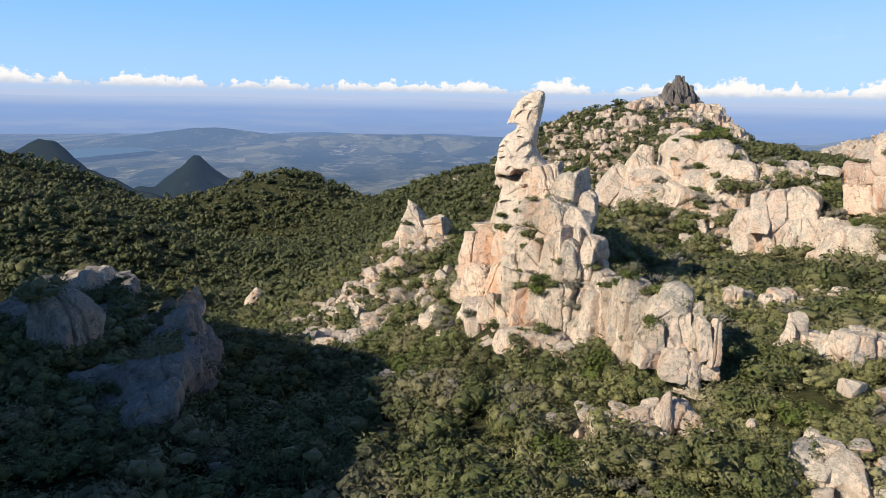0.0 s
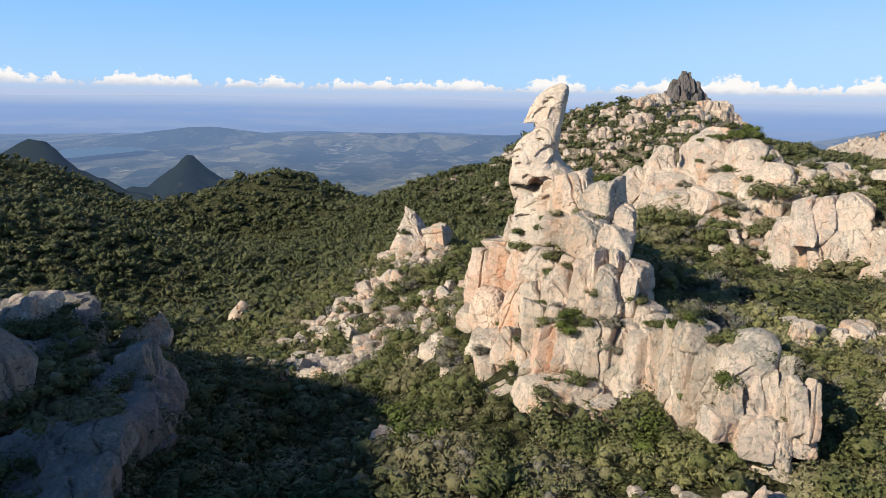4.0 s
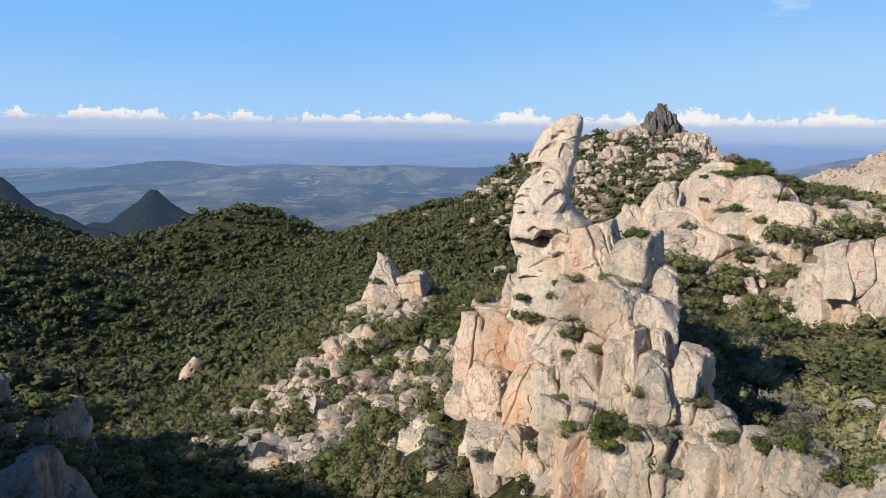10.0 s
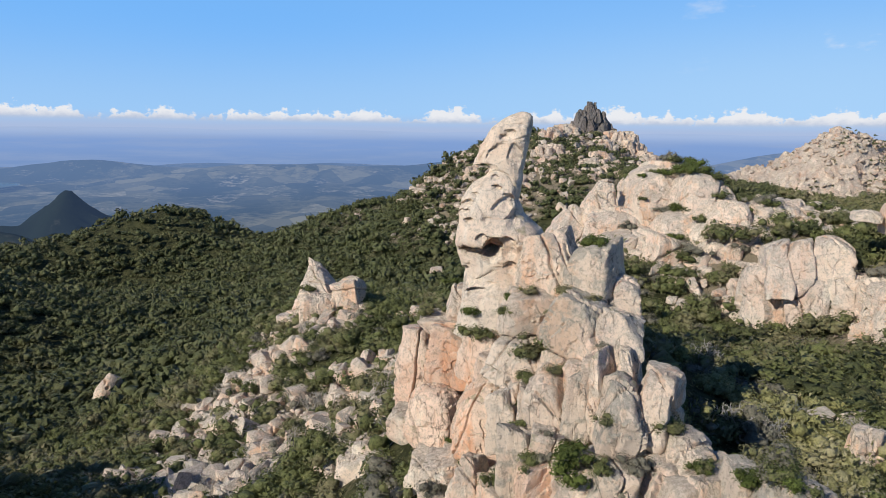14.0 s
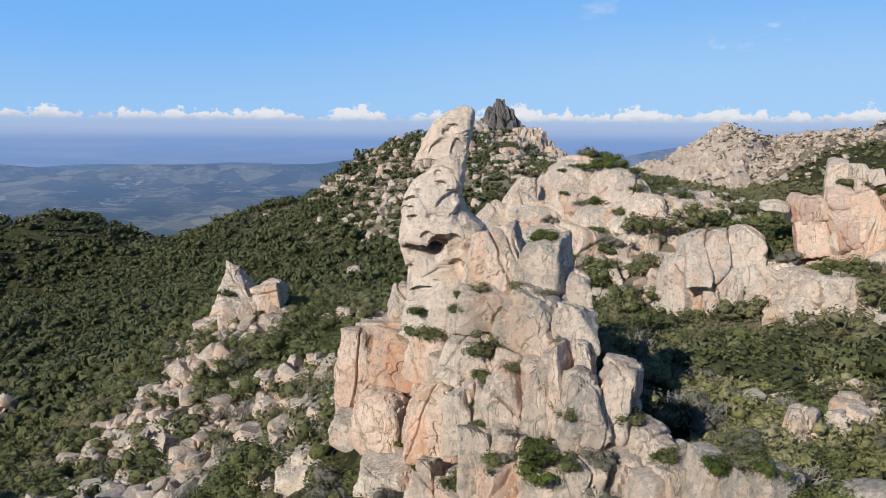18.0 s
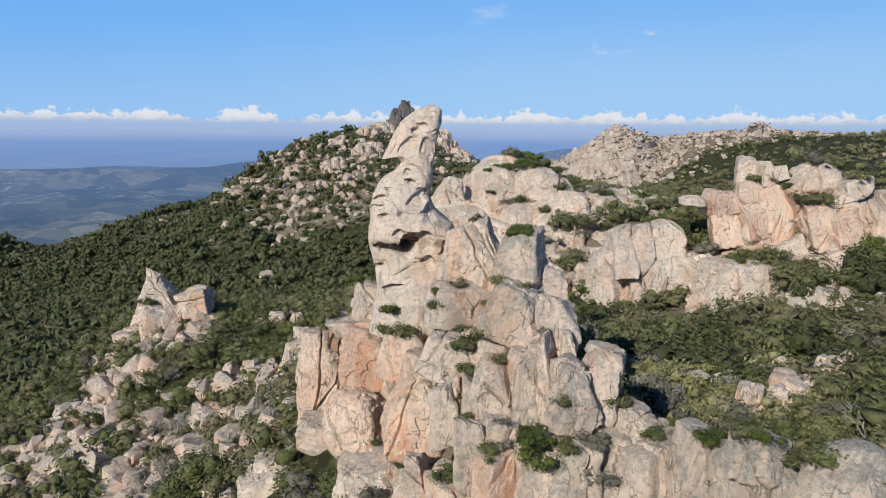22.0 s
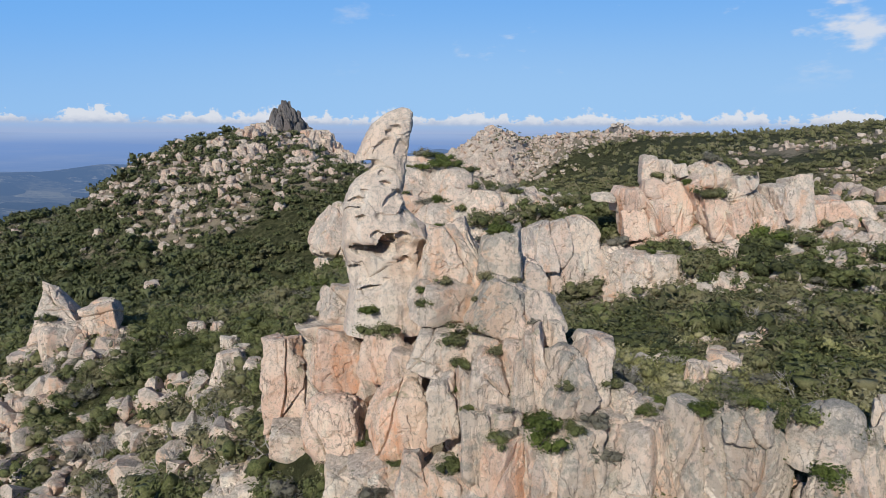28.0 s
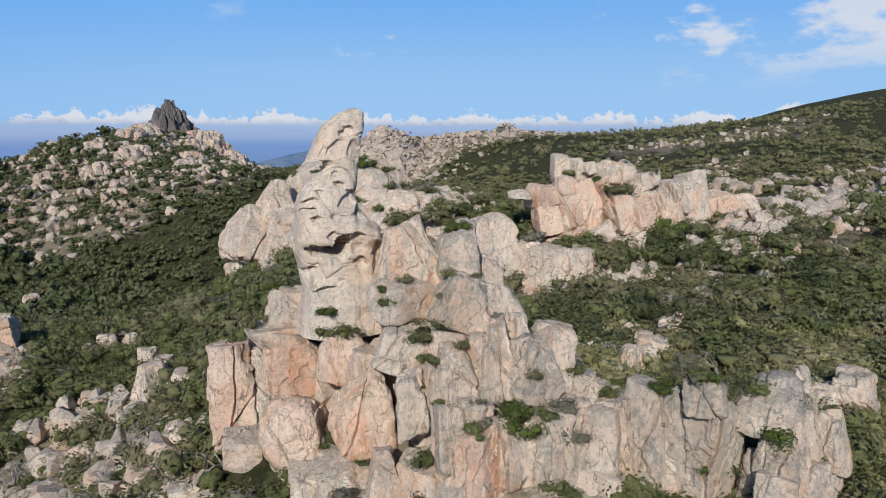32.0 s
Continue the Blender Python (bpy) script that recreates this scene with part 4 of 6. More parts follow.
stone(knob, "pillar", 9.05, -23.95, -0.70, 0.49, 1.08, 1.70, -0, taper=0.5, lean=4, mat=LICHEN_ROCK)
stone(knob, "pillar", 9.40, -24.88, -1.01, 0.48, 0.99, 1.46, -0, taper=0.45, lean=-4)
stone(knob, "pillar", 9.93, -24.95, -1.11, 0.50, 1.04, 1.55, -0, taper=0.5, lean=6)
stone(knob, "slab", 7.82, -24.21, -2.73, 0.89, 1.12, 1.01, -0, taper=0.2)
stone(knob, "block", 9.15, -24.38, -2.66, 0.93, 1.03, 0.81, -0)
stone(knob, "block", 9.95, -24.76, -3.03, 0.81, 0.91, 0.73, -0, taper=0.3)
stone(knob, "step", 6.35, -23.92, -2.54, 0.94, 0.96, 0.70, -0)

fin = thing("rock_fin", (6, -29, -5), "low pink granite fin with slanting slabs in scrub", "rock outcrop")
block(fin, "tip", 5.8, -29.6, -3.9, 0.75, 0.6, 1.6, 20, crisp=14, rough=0.1, joint=0, taper=0.6)
block(fin, "slab", 7.0, -29.3, -4.5, 1.6, 0.8, 1.0, -15, lean=26)
block(fin, "slab", 4.6, -29.2, -4.3, 1.6, 0.8, 0.9, 10, lean=-14)
block(fin, "slab", 8.6, -29.9, -5.3, 1.3, 0.8, 0.8, 0, lean=18)
block(fin, "block", 3.0, -28.8, -4.8, 0.8, 0.6, 0.7, 30)

low = thing("rock_outcrop", (13, -33, -6), "low broken pink granite outcrop in sunny scrub", "rock outcrop")
for x, y, z, sx, sy, sz, rz in ((13.2, -33.2, -5.0, 1.0, 0.9, 1.5, 20), (14.3, -33.8, -5.4, 1.2, 0.9, 1.1, -20), (12.4, -34.2, -5.8, 1.0, 0.8, 0.9, 60), (15.4, -32.9, -5.8, 1.1, 0.9, 0.8, 0), (13.8, -34.9, -6.0, 1.3, 0.9, 0.8, 35)):
    block(low, "block", x, y, z, sx, sy, sz, rz)
for i in range(16):
    x, y = 2.5 + i * 0.8 + math.sin(i * 2.2), -28.6 - i * 0.32 + math.sin(i * 3.7) * 1.2
    boulder(x, y, float(height(x, y)) + 0.45, 0.5 + 0.25 * math.sin(i * 1.3), 0.45, 0.55 + 0.2 * math.cos(i * 2.1), i * 53, sub=3, label="small pale granite rock in sunny olive scrub", group="rocks below the outcrop")

pinnacle = thing("rock_pinnacle", (-11, 47, -11), "pointed pile of granite blocks on the scrubby slope", "rock outcrop")
massif(pinnacle, -10.6, 48.5, -12.5, 4.6, 4.0, 6.0, 10, 1.8)
stone(pinnacle, "tip", -11.96, 49.86, -6.32, 2.74, 2.40, 3.14, -28, lean=-10, taper=0.78)
stone(pinnacle, "slab", -11.51, 48.05, -9.85, 3.44, 2.40, 2.55, -28, lean=8)
stone(pinnacle, "block", -8.05, 46.50, -7.09, 1.87, 2.00, 1.67, -28, lean=-14)
stone(pinnacle, "slab", -10.22, 46.40, -12.15, 2.10, 2.00, 1.66, -28, lean=6)
stone(pinnacle, "slab", -15.09, 47.84, -11.66, 1.34, 1.80, 1.86, -28, lean=-14)
stone(pinnacle, "block", -6.48, 45.54, -10.56, 2.12, 2.00, 2.43, -28, lean=10)
stone(pinnacle, "block", -10.82, 45.79, -15.05, 1.61, 1.80, 2.00, -28)
stone(pinnacle, "block", -8.08, 44.88, -13.96, 1.82, 1.80, 1.61, -28, lean=-8)
stone(pinnacle, "block", -13.45, 46.48, -14.41, 1.80, 1.80, 1.59, -28)
stone(pinnacle, "block", -11.76, 45.31, -17.63, 1.61, 1.50, 1.60, -28)
stone(pinnacle, "block", -14.10, 46.09, -18.51, 1.41, 1.40, 1.00, -28)
stone(pinnacle, "block", -7.22, 43.83, -16.27, 1.83, 1.60, 1.61, -28)

heap = thing("rock_outcrop", (-0.3, 26.6, float(height(-0.3, 26.6))), "heap of jointed granite blocks beside the crag", "rock outcrop")
for i, (x, y, wide, tall) in enumerate(((-0.3, 26.6, 1.7, 1.93), (-1.4, 27.4, 1.49, 1.26), (-0.3, 22.1, 1.39, 1.6), (1, 31.7, 1.46, 1.58), (1.3, 27.9, 1.28, 1.51), (-0.1, 39.1, 1.45, 1.19), (-1.8, 38.5, 1.17, 1.04), (2, 38.2, 1.05, 0.92))):
    block(heap, "block", x, y, float(height(x, y)) + tall * 0.5, wide, wide * 0.85, tall, i * 41, taper=0.25)

bluff = thing("rock_bluff", (34, 38, -2), "rounded pale granite bluff dotted with shrubs", "rock outcrop")
massif(bluff, 34.8, 48.0, -0.4, 6.6, 8.0, 9.0, 10, 7.0, crisp=5.0)
massif(bluff, 38.0, 38.0, -2.8, 9.0, 8.0, 7.2, -20, 6.0, crisp=5.0)
massif(bluff, 27.0, 53.5, -5.0, 7.0, 6.5, 7.4, 30, 7.0, crisp=5.0)
massif(bluff, 44.0, 29.0, -4.5, 8.5, 6.0, 6.5, -25, 3.0)
massif(bluff, 31.0, 42.0, -6.5, 8.0, 6.0, 6.5, 5, 3.0)
stone(bluff, "dome", 34.04, 46.04, 5.64, 5.67, 6.00, 4.10, -11, dome=0.7, crisp=7.0, facets=0.4)
stone(bluff, "spike", 25.49, 46.63, 4.05, 2.56, 2.20, 3.39, -11, lean=16, taper=0.5, crisp=9.0, facets=0.4)
stone(bluff, "slope", 22.29, 47.87, -0.23, 3.76, 4.00, 3.86, -11, lean=24, crisp=14.0, dome=0.2, taper=0.4, facets=0.4)
stone(bluff, "slope", 27.42, 44.58, 0.91, 5.42, 4.00, 3.25, -11, crisp=7.0, dome=0.5, lean=10, facets=0.4)
stone(bluff, "block", 35.90, 39.30, 4.48, 3.92, 4.00, 3.76, -11, dome=0.6, crisp=8.0, lean=14, facets=0.4)
stone(bluff, "block", 36.83, 35.50, 2.64, 3.46, 4.00, 3.29, -11, dome=0.5, crisp=8.0, facets=0.4)
stone(bluff, "slab", 26.46, 39.61, -0.84, 4.19, 3.00, 2.07, -11, lean=-8, facets=0.4)
stone(bluff, "block", 26.04, 38.61, -3.23, 3.54, 3.00, 3.45, -11, crisp=10.0, facets=0.4)
stone(bluff, "block", 29.67, 35.89, -1.83, 3.20, 3.00, 3.18, -11, lean=8, facets=0.4)
stone(bluff, "block", 33.55, 33.86, -1.92, 3.27, 3.00, 3.42, -11, dome=0.5, crisp=8.0, label='rounded pinkish granite boulder face', facets=0.4)
stone(bluff, "block", 37.75, 33.88, -0.06, 2.87, 3.00, 3.12, -11, facets=0.4)
stone(bluff, "block", 28.23, 35.57, -4.70, 3.50, 3.00, 2.18, -11, lean=-10, facets=0.4)
stone(bluff, "block", 42.66, 34.98, 3.47, 3.29, 3.50, 2.45, -11, dome=0.5, facets=0.4)
stone(bluff, "slab", 35.27, 26.61, -5.60, 3.67, 3.00, 1.60, -11, lean=8, facets=0.4)
stone(bluff, "block", 32.44, 33.30, -5.31, 2.69, 2.50, 1.69, -11, facets=0.4)
stone(bluff, "block", 22.94, 43.05, -2.43, 2.27, 3.00, 2.53, -11, lean=18, facets=0.4)
stone(bluff, "block", 32.56, 38.91, 1.64, 3.42, 3.50, 2.49, -11, crisp=8.0, dome=0.4, facets=0.4)
stone(bluff, "block", 42.00, 33.38, 0.30, 3.15, 3.00, 2.05, -11, facets=0.4)
stone(bluff, "block", 48.23, 34.64, 1.11, 4.26, 4.00, 4.46, -11, dome=0.4, facets=0.4)

tor = thing("rock_tor", (45, 10, 0), "granite tor split by slanting joints into tall slabs", "rock outcrop")
massif(tor, 48.5, 13.5, 0.0, 5.5, 5.5, 5.5, -27, 4.0)
massif(tor, 36.5, 20.0, -4.0, 6.0, 4.5, 5.2, -20, 2.4)
massif(tor, 53.5, 8.0, 0.0, 5.5, 4.5, 5.0, -27, 4.0)
massif(tor, 42.5, 11.0, -3.0, 6.0, 6.5, 4.0, -20, 1.8)
stone(tor, "pillar", 44.93, 14.86, 9.17, 1.09, 1.80, 1.81, -28, lean=-4, taper=0.15, dome=0.3, facets=0.2)
stone(tor, "pillar", 45.39, 12.99, 8.90, 1.06, 1.58, 1.44, -28, lean=-12, facets=0.2)
stone(tor, "block", 45.67, 11.32, 9.09, 0.84, 1.08, 0.85, -28, lean=-14, facets=0.2)
stone(tor, "dome", 48.64, 9.63, 8.69, 2.24, 2.50, 1.69, -28, dome=0.6, crisp=8.0, facets=0.2)
stone(tor, "slab", 43.85, 13.37, 7.16, 1.26, 1.53, 1.13, -28, lean=-10, facets=0.2, mat=PINK_ROCK)
stone(tor, "slab", 42.10, 15.08, 5.82, 1.51, 1.85, 1.38, -28, lean=-14, facets=0.2, mat=PINK_ROCK)
stone(tor, "slab", 42.41, 14.85, 3.13, 1.58, 2.16, 1.80, -28, lean=-12, facets=0.2, mat=PINK_ROCK)
stone(tor, "slab", 44.45, 13.04, 4.21, 1.69, 2.41, 2.08, -28, lean=-16, facets=0.2, mat=PINK_ROCK)
stone(tor, "slab", 46.28, 12.01, 4.90, 1.48, 2.76, 3.13, -28, lean=-24, facets=0.2, mat=PINK_ROCK)
stone(tor, "slab", 47.60, 10.73, 5.51, 1.43, 2.78, 3.27, -28, lean=-24, facets=0.2, mat=PINK_ROCK)
stone(tor, "slab", 47.82, 8.12, 4.79, 1.62, 2.72, 2.77, -28, lean=-20, facets=0.2, mat=PINK_ROCK)
stone(tor, "slab", 48.86, 6.64, 3.83, 1.67, 2.57, 2.39, -28, lean=-22, facets=0.2, mat=PINK_ROCK)
stone(tor, "dome", 49.37, 6.72, 6.56, 1.27, 1.39, 0.92, -28, dome=0.6, crisp=7.0, facets=0.2)
stone(tor, "block", 50.51, 6.83, 7.71, 1.57, 1.73, 1.15, -28, lean=-16, facets=0.2)
stone(tor, "block", 52.27, 5.96, 4.60, 1.69, 2.61, 2.44, -28, lean=-16, facets=0.2)
stone(tor, "block", 55.23, 4.81, 5.72, 1.48, 2.23, 2.05, -28, lean=-10, facets=0.2)
stone(tor, "block", 57.26, 4.02, 6.37, 1.38, 2.31, 2.35, -28, facets=0.2)
stone(tor, "base", 40.59, 14.90, -1.40, 2.22, 2.30, 1.45, -28, dome=0.5, crisp=9.0, facets=0.2)
stone(tor, "base", 40.62, 13.85, -3.20, 2.21, 2.18, 1.30, -28, facets=0.2)
stone(tor, "slab", 44.38, 12.92, -0.16, 2.84, 2.97, 1.87, -28, lean=-22, facets=0.2, mat=PINK_ROCK)
stone(tor, "base", 46.32, 10.17, 0.42, 2.10, 2.57, 1.91, -28, lean=-18, facets=0.2)
stone(tor, "base", 43.89, 12.10, -1.89, 2.03, 2.32, 1.60, -28, lean=-14, facets=0.2)
stone(tor, "base", 47.50, 6.47, 0.33, 1.94, 2.04, 1.30, -28, lean=-16, facets=0.2)
stone(tor, "base", 52.89, 4.49, -2.49, 2.06, 2.37, 1.65, -28, lean=-10, facets=0.2)
stone(tor, "block", 38.36, 18.85, 0.86, 1.88, 3.20, 3.09, -28, dome=0.4, facets=0.2)
stone(tor, "block", 39.50, 16.63, 6.08, 1.32, 1.17, 0.63, -28, dome=0.6, facets=0.2)
stone(tor, "block", 35.60, 19.86, 0.81, 1.28, 3.00, 2.65, -28, facets=0.2)
stone(tor, "block", 33.58, 20.90, 0.62, 1.32, 3.00, 2.47, -28, facets=0.2)
stone(tor, "block", 45.91, 9.31, -2.36, 1.67, 1.80, 1.18, -28, lean=-16, facets=0.2)
stone(tor, "block", 56.10, 3.25, 1.39, 1.80, 2.10, 1.48, -28, facets=0.2)
stone(tor, "block", 56.47, 4.66, 4.75, 2.50, 2.86, 2.40, -40, lean=-10, facets=0.2)
stone(tor, "slab", 59.74, 2.37, 3.79, 2.93, 3.00, 2.41, -40, lean=-16, facets=0.2, mat=PINK_ROCK)
stone(tor, "block", 62.03, 0.25, 4.02, 2.11, 2.10, 1.53, -40, lean=-12, facets=0.2)
stone(tor, "block", 66.61, -3.04, 3.66, 2.13, 2.06, 1.47, -40, facets=0.2)
stone(tor, "slab", 58.98, 2.10, 0.77, 3.28, 2.98, 1.99, -40, lean=-14, facets=0.2, mat=PINK_ROCK)
stone(tor, "slab", 64.61, -1.35, 0.92, 3.31, 3.00, 2.29, -40, lean=-16, facets=0.2, mat=PINK_ROCK)
stone(tor, "block", 69.57, -4.59, 1.18, 3.41, 3.00, 2.38, -40, facets=0.2)
stone(tor, "slab", 52.44, 5.50, 1.78, 3.41, 3.00, 2.35, -40, lean=-18, facets=0.2, mat=PINK_ROCK)

# lichen-grey granite, its colours also darkened to stand for the cliff's shade
CLIFF_ROCK = granite("grey_shade_cliff_granite", (0.40, 0.34, 0.28), (0.39, 0.31, 0.25), (0.34, 0.23, 0.16), (0.24, 0.225, 0.195), 0.8, 0.5)
cliff = thing("rock_cliff", (-32, -8, -14), "dark shaded granite cliff above the wooded gully", "cliff")
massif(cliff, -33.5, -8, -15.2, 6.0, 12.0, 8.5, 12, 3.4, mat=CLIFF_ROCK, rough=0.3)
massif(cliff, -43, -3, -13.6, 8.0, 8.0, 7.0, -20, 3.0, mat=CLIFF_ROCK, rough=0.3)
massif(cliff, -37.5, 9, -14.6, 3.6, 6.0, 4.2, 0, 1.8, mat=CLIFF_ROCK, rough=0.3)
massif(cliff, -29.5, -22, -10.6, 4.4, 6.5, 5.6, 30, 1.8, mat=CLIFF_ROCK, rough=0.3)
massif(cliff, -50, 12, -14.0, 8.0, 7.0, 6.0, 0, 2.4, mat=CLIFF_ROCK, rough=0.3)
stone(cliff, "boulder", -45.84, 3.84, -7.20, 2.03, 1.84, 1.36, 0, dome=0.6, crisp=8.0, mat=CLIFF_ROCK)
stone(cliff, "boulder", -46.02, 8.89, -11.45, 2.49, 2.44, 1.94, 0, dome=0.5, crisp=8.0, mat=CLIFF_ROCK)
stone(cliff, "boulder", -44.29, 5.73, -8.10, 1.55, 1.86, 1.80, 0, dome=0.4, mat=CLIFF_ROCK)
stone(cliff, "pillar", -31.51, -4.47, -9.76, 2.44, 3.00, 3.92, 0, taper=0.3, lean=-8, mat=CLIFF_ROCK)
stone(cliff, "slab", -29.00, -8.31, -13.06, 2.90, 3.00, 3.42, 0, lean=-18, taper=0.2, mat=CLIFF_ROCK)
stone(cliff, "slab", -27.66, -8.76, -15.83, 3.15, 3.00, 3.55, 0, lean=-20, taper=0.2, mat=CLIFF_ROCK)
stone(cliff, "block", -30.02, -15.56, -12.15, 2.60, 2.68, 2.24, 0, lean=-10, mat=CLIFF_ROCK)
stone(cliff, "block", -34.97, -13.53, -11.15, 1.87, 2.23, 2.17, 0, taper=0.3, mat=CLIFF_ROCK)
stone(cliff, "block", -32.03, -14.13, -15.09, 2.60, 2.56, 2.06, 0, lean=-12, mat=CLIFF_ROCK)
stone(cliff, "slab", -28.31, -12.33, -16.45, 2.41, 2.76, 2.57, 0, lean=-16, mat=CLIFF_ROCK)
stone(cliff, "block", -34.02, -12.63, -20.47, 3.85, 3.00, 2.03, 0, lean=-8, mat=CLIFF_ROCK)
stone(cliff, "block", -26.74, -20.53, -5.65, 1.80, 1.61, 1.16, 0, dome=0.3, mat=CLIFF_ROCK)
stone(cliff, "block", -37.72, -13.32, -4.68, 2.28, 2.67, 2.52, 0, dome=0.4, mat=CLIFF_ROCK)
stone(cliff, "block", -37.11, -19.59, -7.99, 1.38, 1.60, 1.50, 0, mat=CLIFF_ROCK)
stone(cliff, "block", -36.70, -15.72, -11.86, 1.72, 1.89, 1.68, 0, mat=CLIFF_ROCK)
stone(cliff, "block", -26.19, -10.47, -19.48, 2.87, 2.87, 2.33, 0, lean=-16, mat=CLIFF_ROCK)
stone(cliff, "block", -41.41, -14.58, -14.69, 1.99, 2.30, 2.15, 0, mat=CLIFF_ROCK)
block(cliff, "boulder", -48, 9, -7.6, 2.6, 2.2, 1.6, 20)
block(cliff, "boulder", -44, 4, -6.0, 2.4, 2.0, 1.5, 70)
block(cliff, "boulder", -36.5, 8, -9.8, 2.4, 2.0, 2.0, 40)

hill_a = thing("rock_dome", (246, 262, -4), "bare pale granite dome hill with thin scrub", "rock hill")
rock_hill(hill_a, 235, 266, -30, 46, 46, 40, 1.75, 3.0, FAR_ROCK, 10, 170)
rock_hill(hill_a, 214, 246, -36, 31, 36, 30, 1.5, 4.0, FAR_ROCK, 40)
rock_hill(hill_a, 262, 246, -28, 26, 26, 22, 1.5, 3.0, FAR_ROCK, -20)
hill_b = thing("rock_ridge", (312, 236, 2), "far granite ridge with a dark rocky top", "rock hill")
rock_hill(hill_b, 312, 240, -14, 36, 30, 26, 1.3, 4.5, DARK_ROCK, 0)
rock_hill(hill_b, 294, 248, -16, 24, 26, 22, 1.6, 3.2, FAR_ROCK, 30)
rock_hill(hill_b, 346, 224, -14, 27, 44, 26, 1.6, 3.2, FAR_ROCK, -20)

# ---- single boulders ----
boulder(-10.9, -14.6, float(height(-10.9, -14.6)) + 0.9, 1.9, 1.5, 1.4, 20, label="rounded pink granite boulder in dark green scrub")
boulder(14.6, 123, -21.2, 2.2, 2.0, 2.0, 0)
for x, y, z, r, tall, rz in ((17.0, -21.6, -1.9, 0.9, 1.9, 30), (18.0, -21.8, -2.6, 1.15, 1.3, 70), (18.9, -22.7, -2.5, 1.1, 1.25, 150), (20.0, -23.7, -2.0, 1.5, 1.5, 10), (21.4, -23.4, -2.3, 1.4, 1.35, 130), (16.2, -22.2, -3.0, 0.9, 0.9, 200)):
    boulder(x, y, z, r, r * 0.9, tall, rz, sub=5, label="upright weathered granite rock among dense shrubs", group="rocks beside the outcrop")
# a rib of low rocks along the slope
for i in range(11):
    x, y = 17.5 + i * 1.35, -10.5 + math.sin(i * 1.9) * 0.6 + i * 0.25
    boulder(x, y, float(height(x, y)) + 0.9, 1.1 + 0.35 * math.sin(i * 2.7), 0.9, 1.2 + 0.3 * math.cos(i * 1.7), i * 37, label="low granite rock in a rib across the scrub", group="rocks of the rib")
boulder(-44.6, 69, -27.2, 2.6, 1.8, 2.2, 30, lean=25)

# ---- plants ----
def shrub_form(seed, lobes, leaves, leaf, core=1, squat=0.8, fine=False):
    """A rounded shrub one metre in radius, standing on z = 0: lobes set with small leaf sprays round a twiggy core."""
    rng = np.random.default_rng(seed)
    cs = rng.normal(size=(lobes, 3)) * np.array([0.42, 0.42, 0.25])
    cs[:, 2] = np.abs(cs[:, 2]) + 0.38
    rs = rng.uniform(0.34, 0.56, lobes)
    which = rng.integers(0, lobes, leaves)
    d = rng.normal(size=(leaves, 3))
    d[:, 2] = d[:, 2] * 0.8 + 0.25
    d /= np.linalg.norm(d, axis=1)[:, None]
    c = cs[which] + d * (rs[which] * rng.uniform(0.82, 1.12, leaves))[:, None]
    c[:, 2] = np.maximum(c[:, 2], 0.04)
    nrm = d + rng.normal(size=d.shape) * 0.34
    nrm /= np.linalg.norm(nrm, axis=1)[:, None]
    a = np.cross(nrm, rng.normal(size=d.shape))
    a /= np.linalg.norm(a, axis=1)[:, None]
    b = np.cross(nrm, a)
    s = (leaf * rng.uniform(0.6, 1.3, leaves))[:, None]
    if fine:
        quads = np.stack([c - a * s, c - b * s * 0.55, c + a * s, c + b * s * 0.55], 1).reshape(-1, 3)
        qf = np.arange(leaves * 4).reshape(-1, 4)
        tri = np.concatenate([qf[:, [0, 1, 2]], qf[:, [0, 2, 3]]])
    else:
        quads = np.stack([c - a * s, c + b * s * 0.8, c + a * s], 1).reshape(-1, 3)
        tri = np.arange(leaves * 3).reshape(-1, 3)
    bv, bf = ball(core)
    V, F, base = [quads], [tri], len(quads)
    for i in range(lobes):
        V.append(bv * rng.uniform(0.34, 0.84, (len(bv), 1)) * rs[i] + cs[i])
        F.append(bf + base)
        base += len(bv)
    V = np.concatenate(V) * np.array([1, 1, squat])
    return V, np.concatenate(F)


def scatter(seed, r0, r1, gap, from_deg, to_deg):
    """Jittered places in a sector of rings round the crag, about gap metres apart."""
    rng = np.random.default_rng(seed)
    n = int((r1 * r1 - r0 * r0) * math.pi * (to_deg - from_deg) / 360 / (gap * gap))
    r = np.sqrt(rng.uniform(r0 * r0, r1 * r1, n))
    a = np.radians(rng.uniform(from_deg, to_deg, n))
    return r * np.sin(a), r * np.cos(a), rng


def clear_of_crag(x, y):
    return ((x - 0.9) / 5.7) ** 2 + ((y + 8.0) / 11.8) ** 2 > 1


NEAR_FORMS = [shrub_form(s, 10, 950, 0.075, fine=True) for s in range(6)] + [shrub_form(s, 9, 560, 0.06, fine=True) for s in (6, 7)]
MID_FORMS = [shrub_form(20 + s, 8, 340, 0.10) for s in range(5)]
FAR_FORMS = [shrub_form(40 + s, 4, 46, 0.22) for s in range(5)]
DOT_FORMS = [shrub_form(60 + s, 2, 16, 0.26) for s in range(5)]

SHRUB_LABEL = ["dense dark evergreen shrub on stony ground"] * 4 + ["fresh green rounded shrub on stony ground"] * 2 + ["dry grey twiggy shrub on stony ground"] * 2

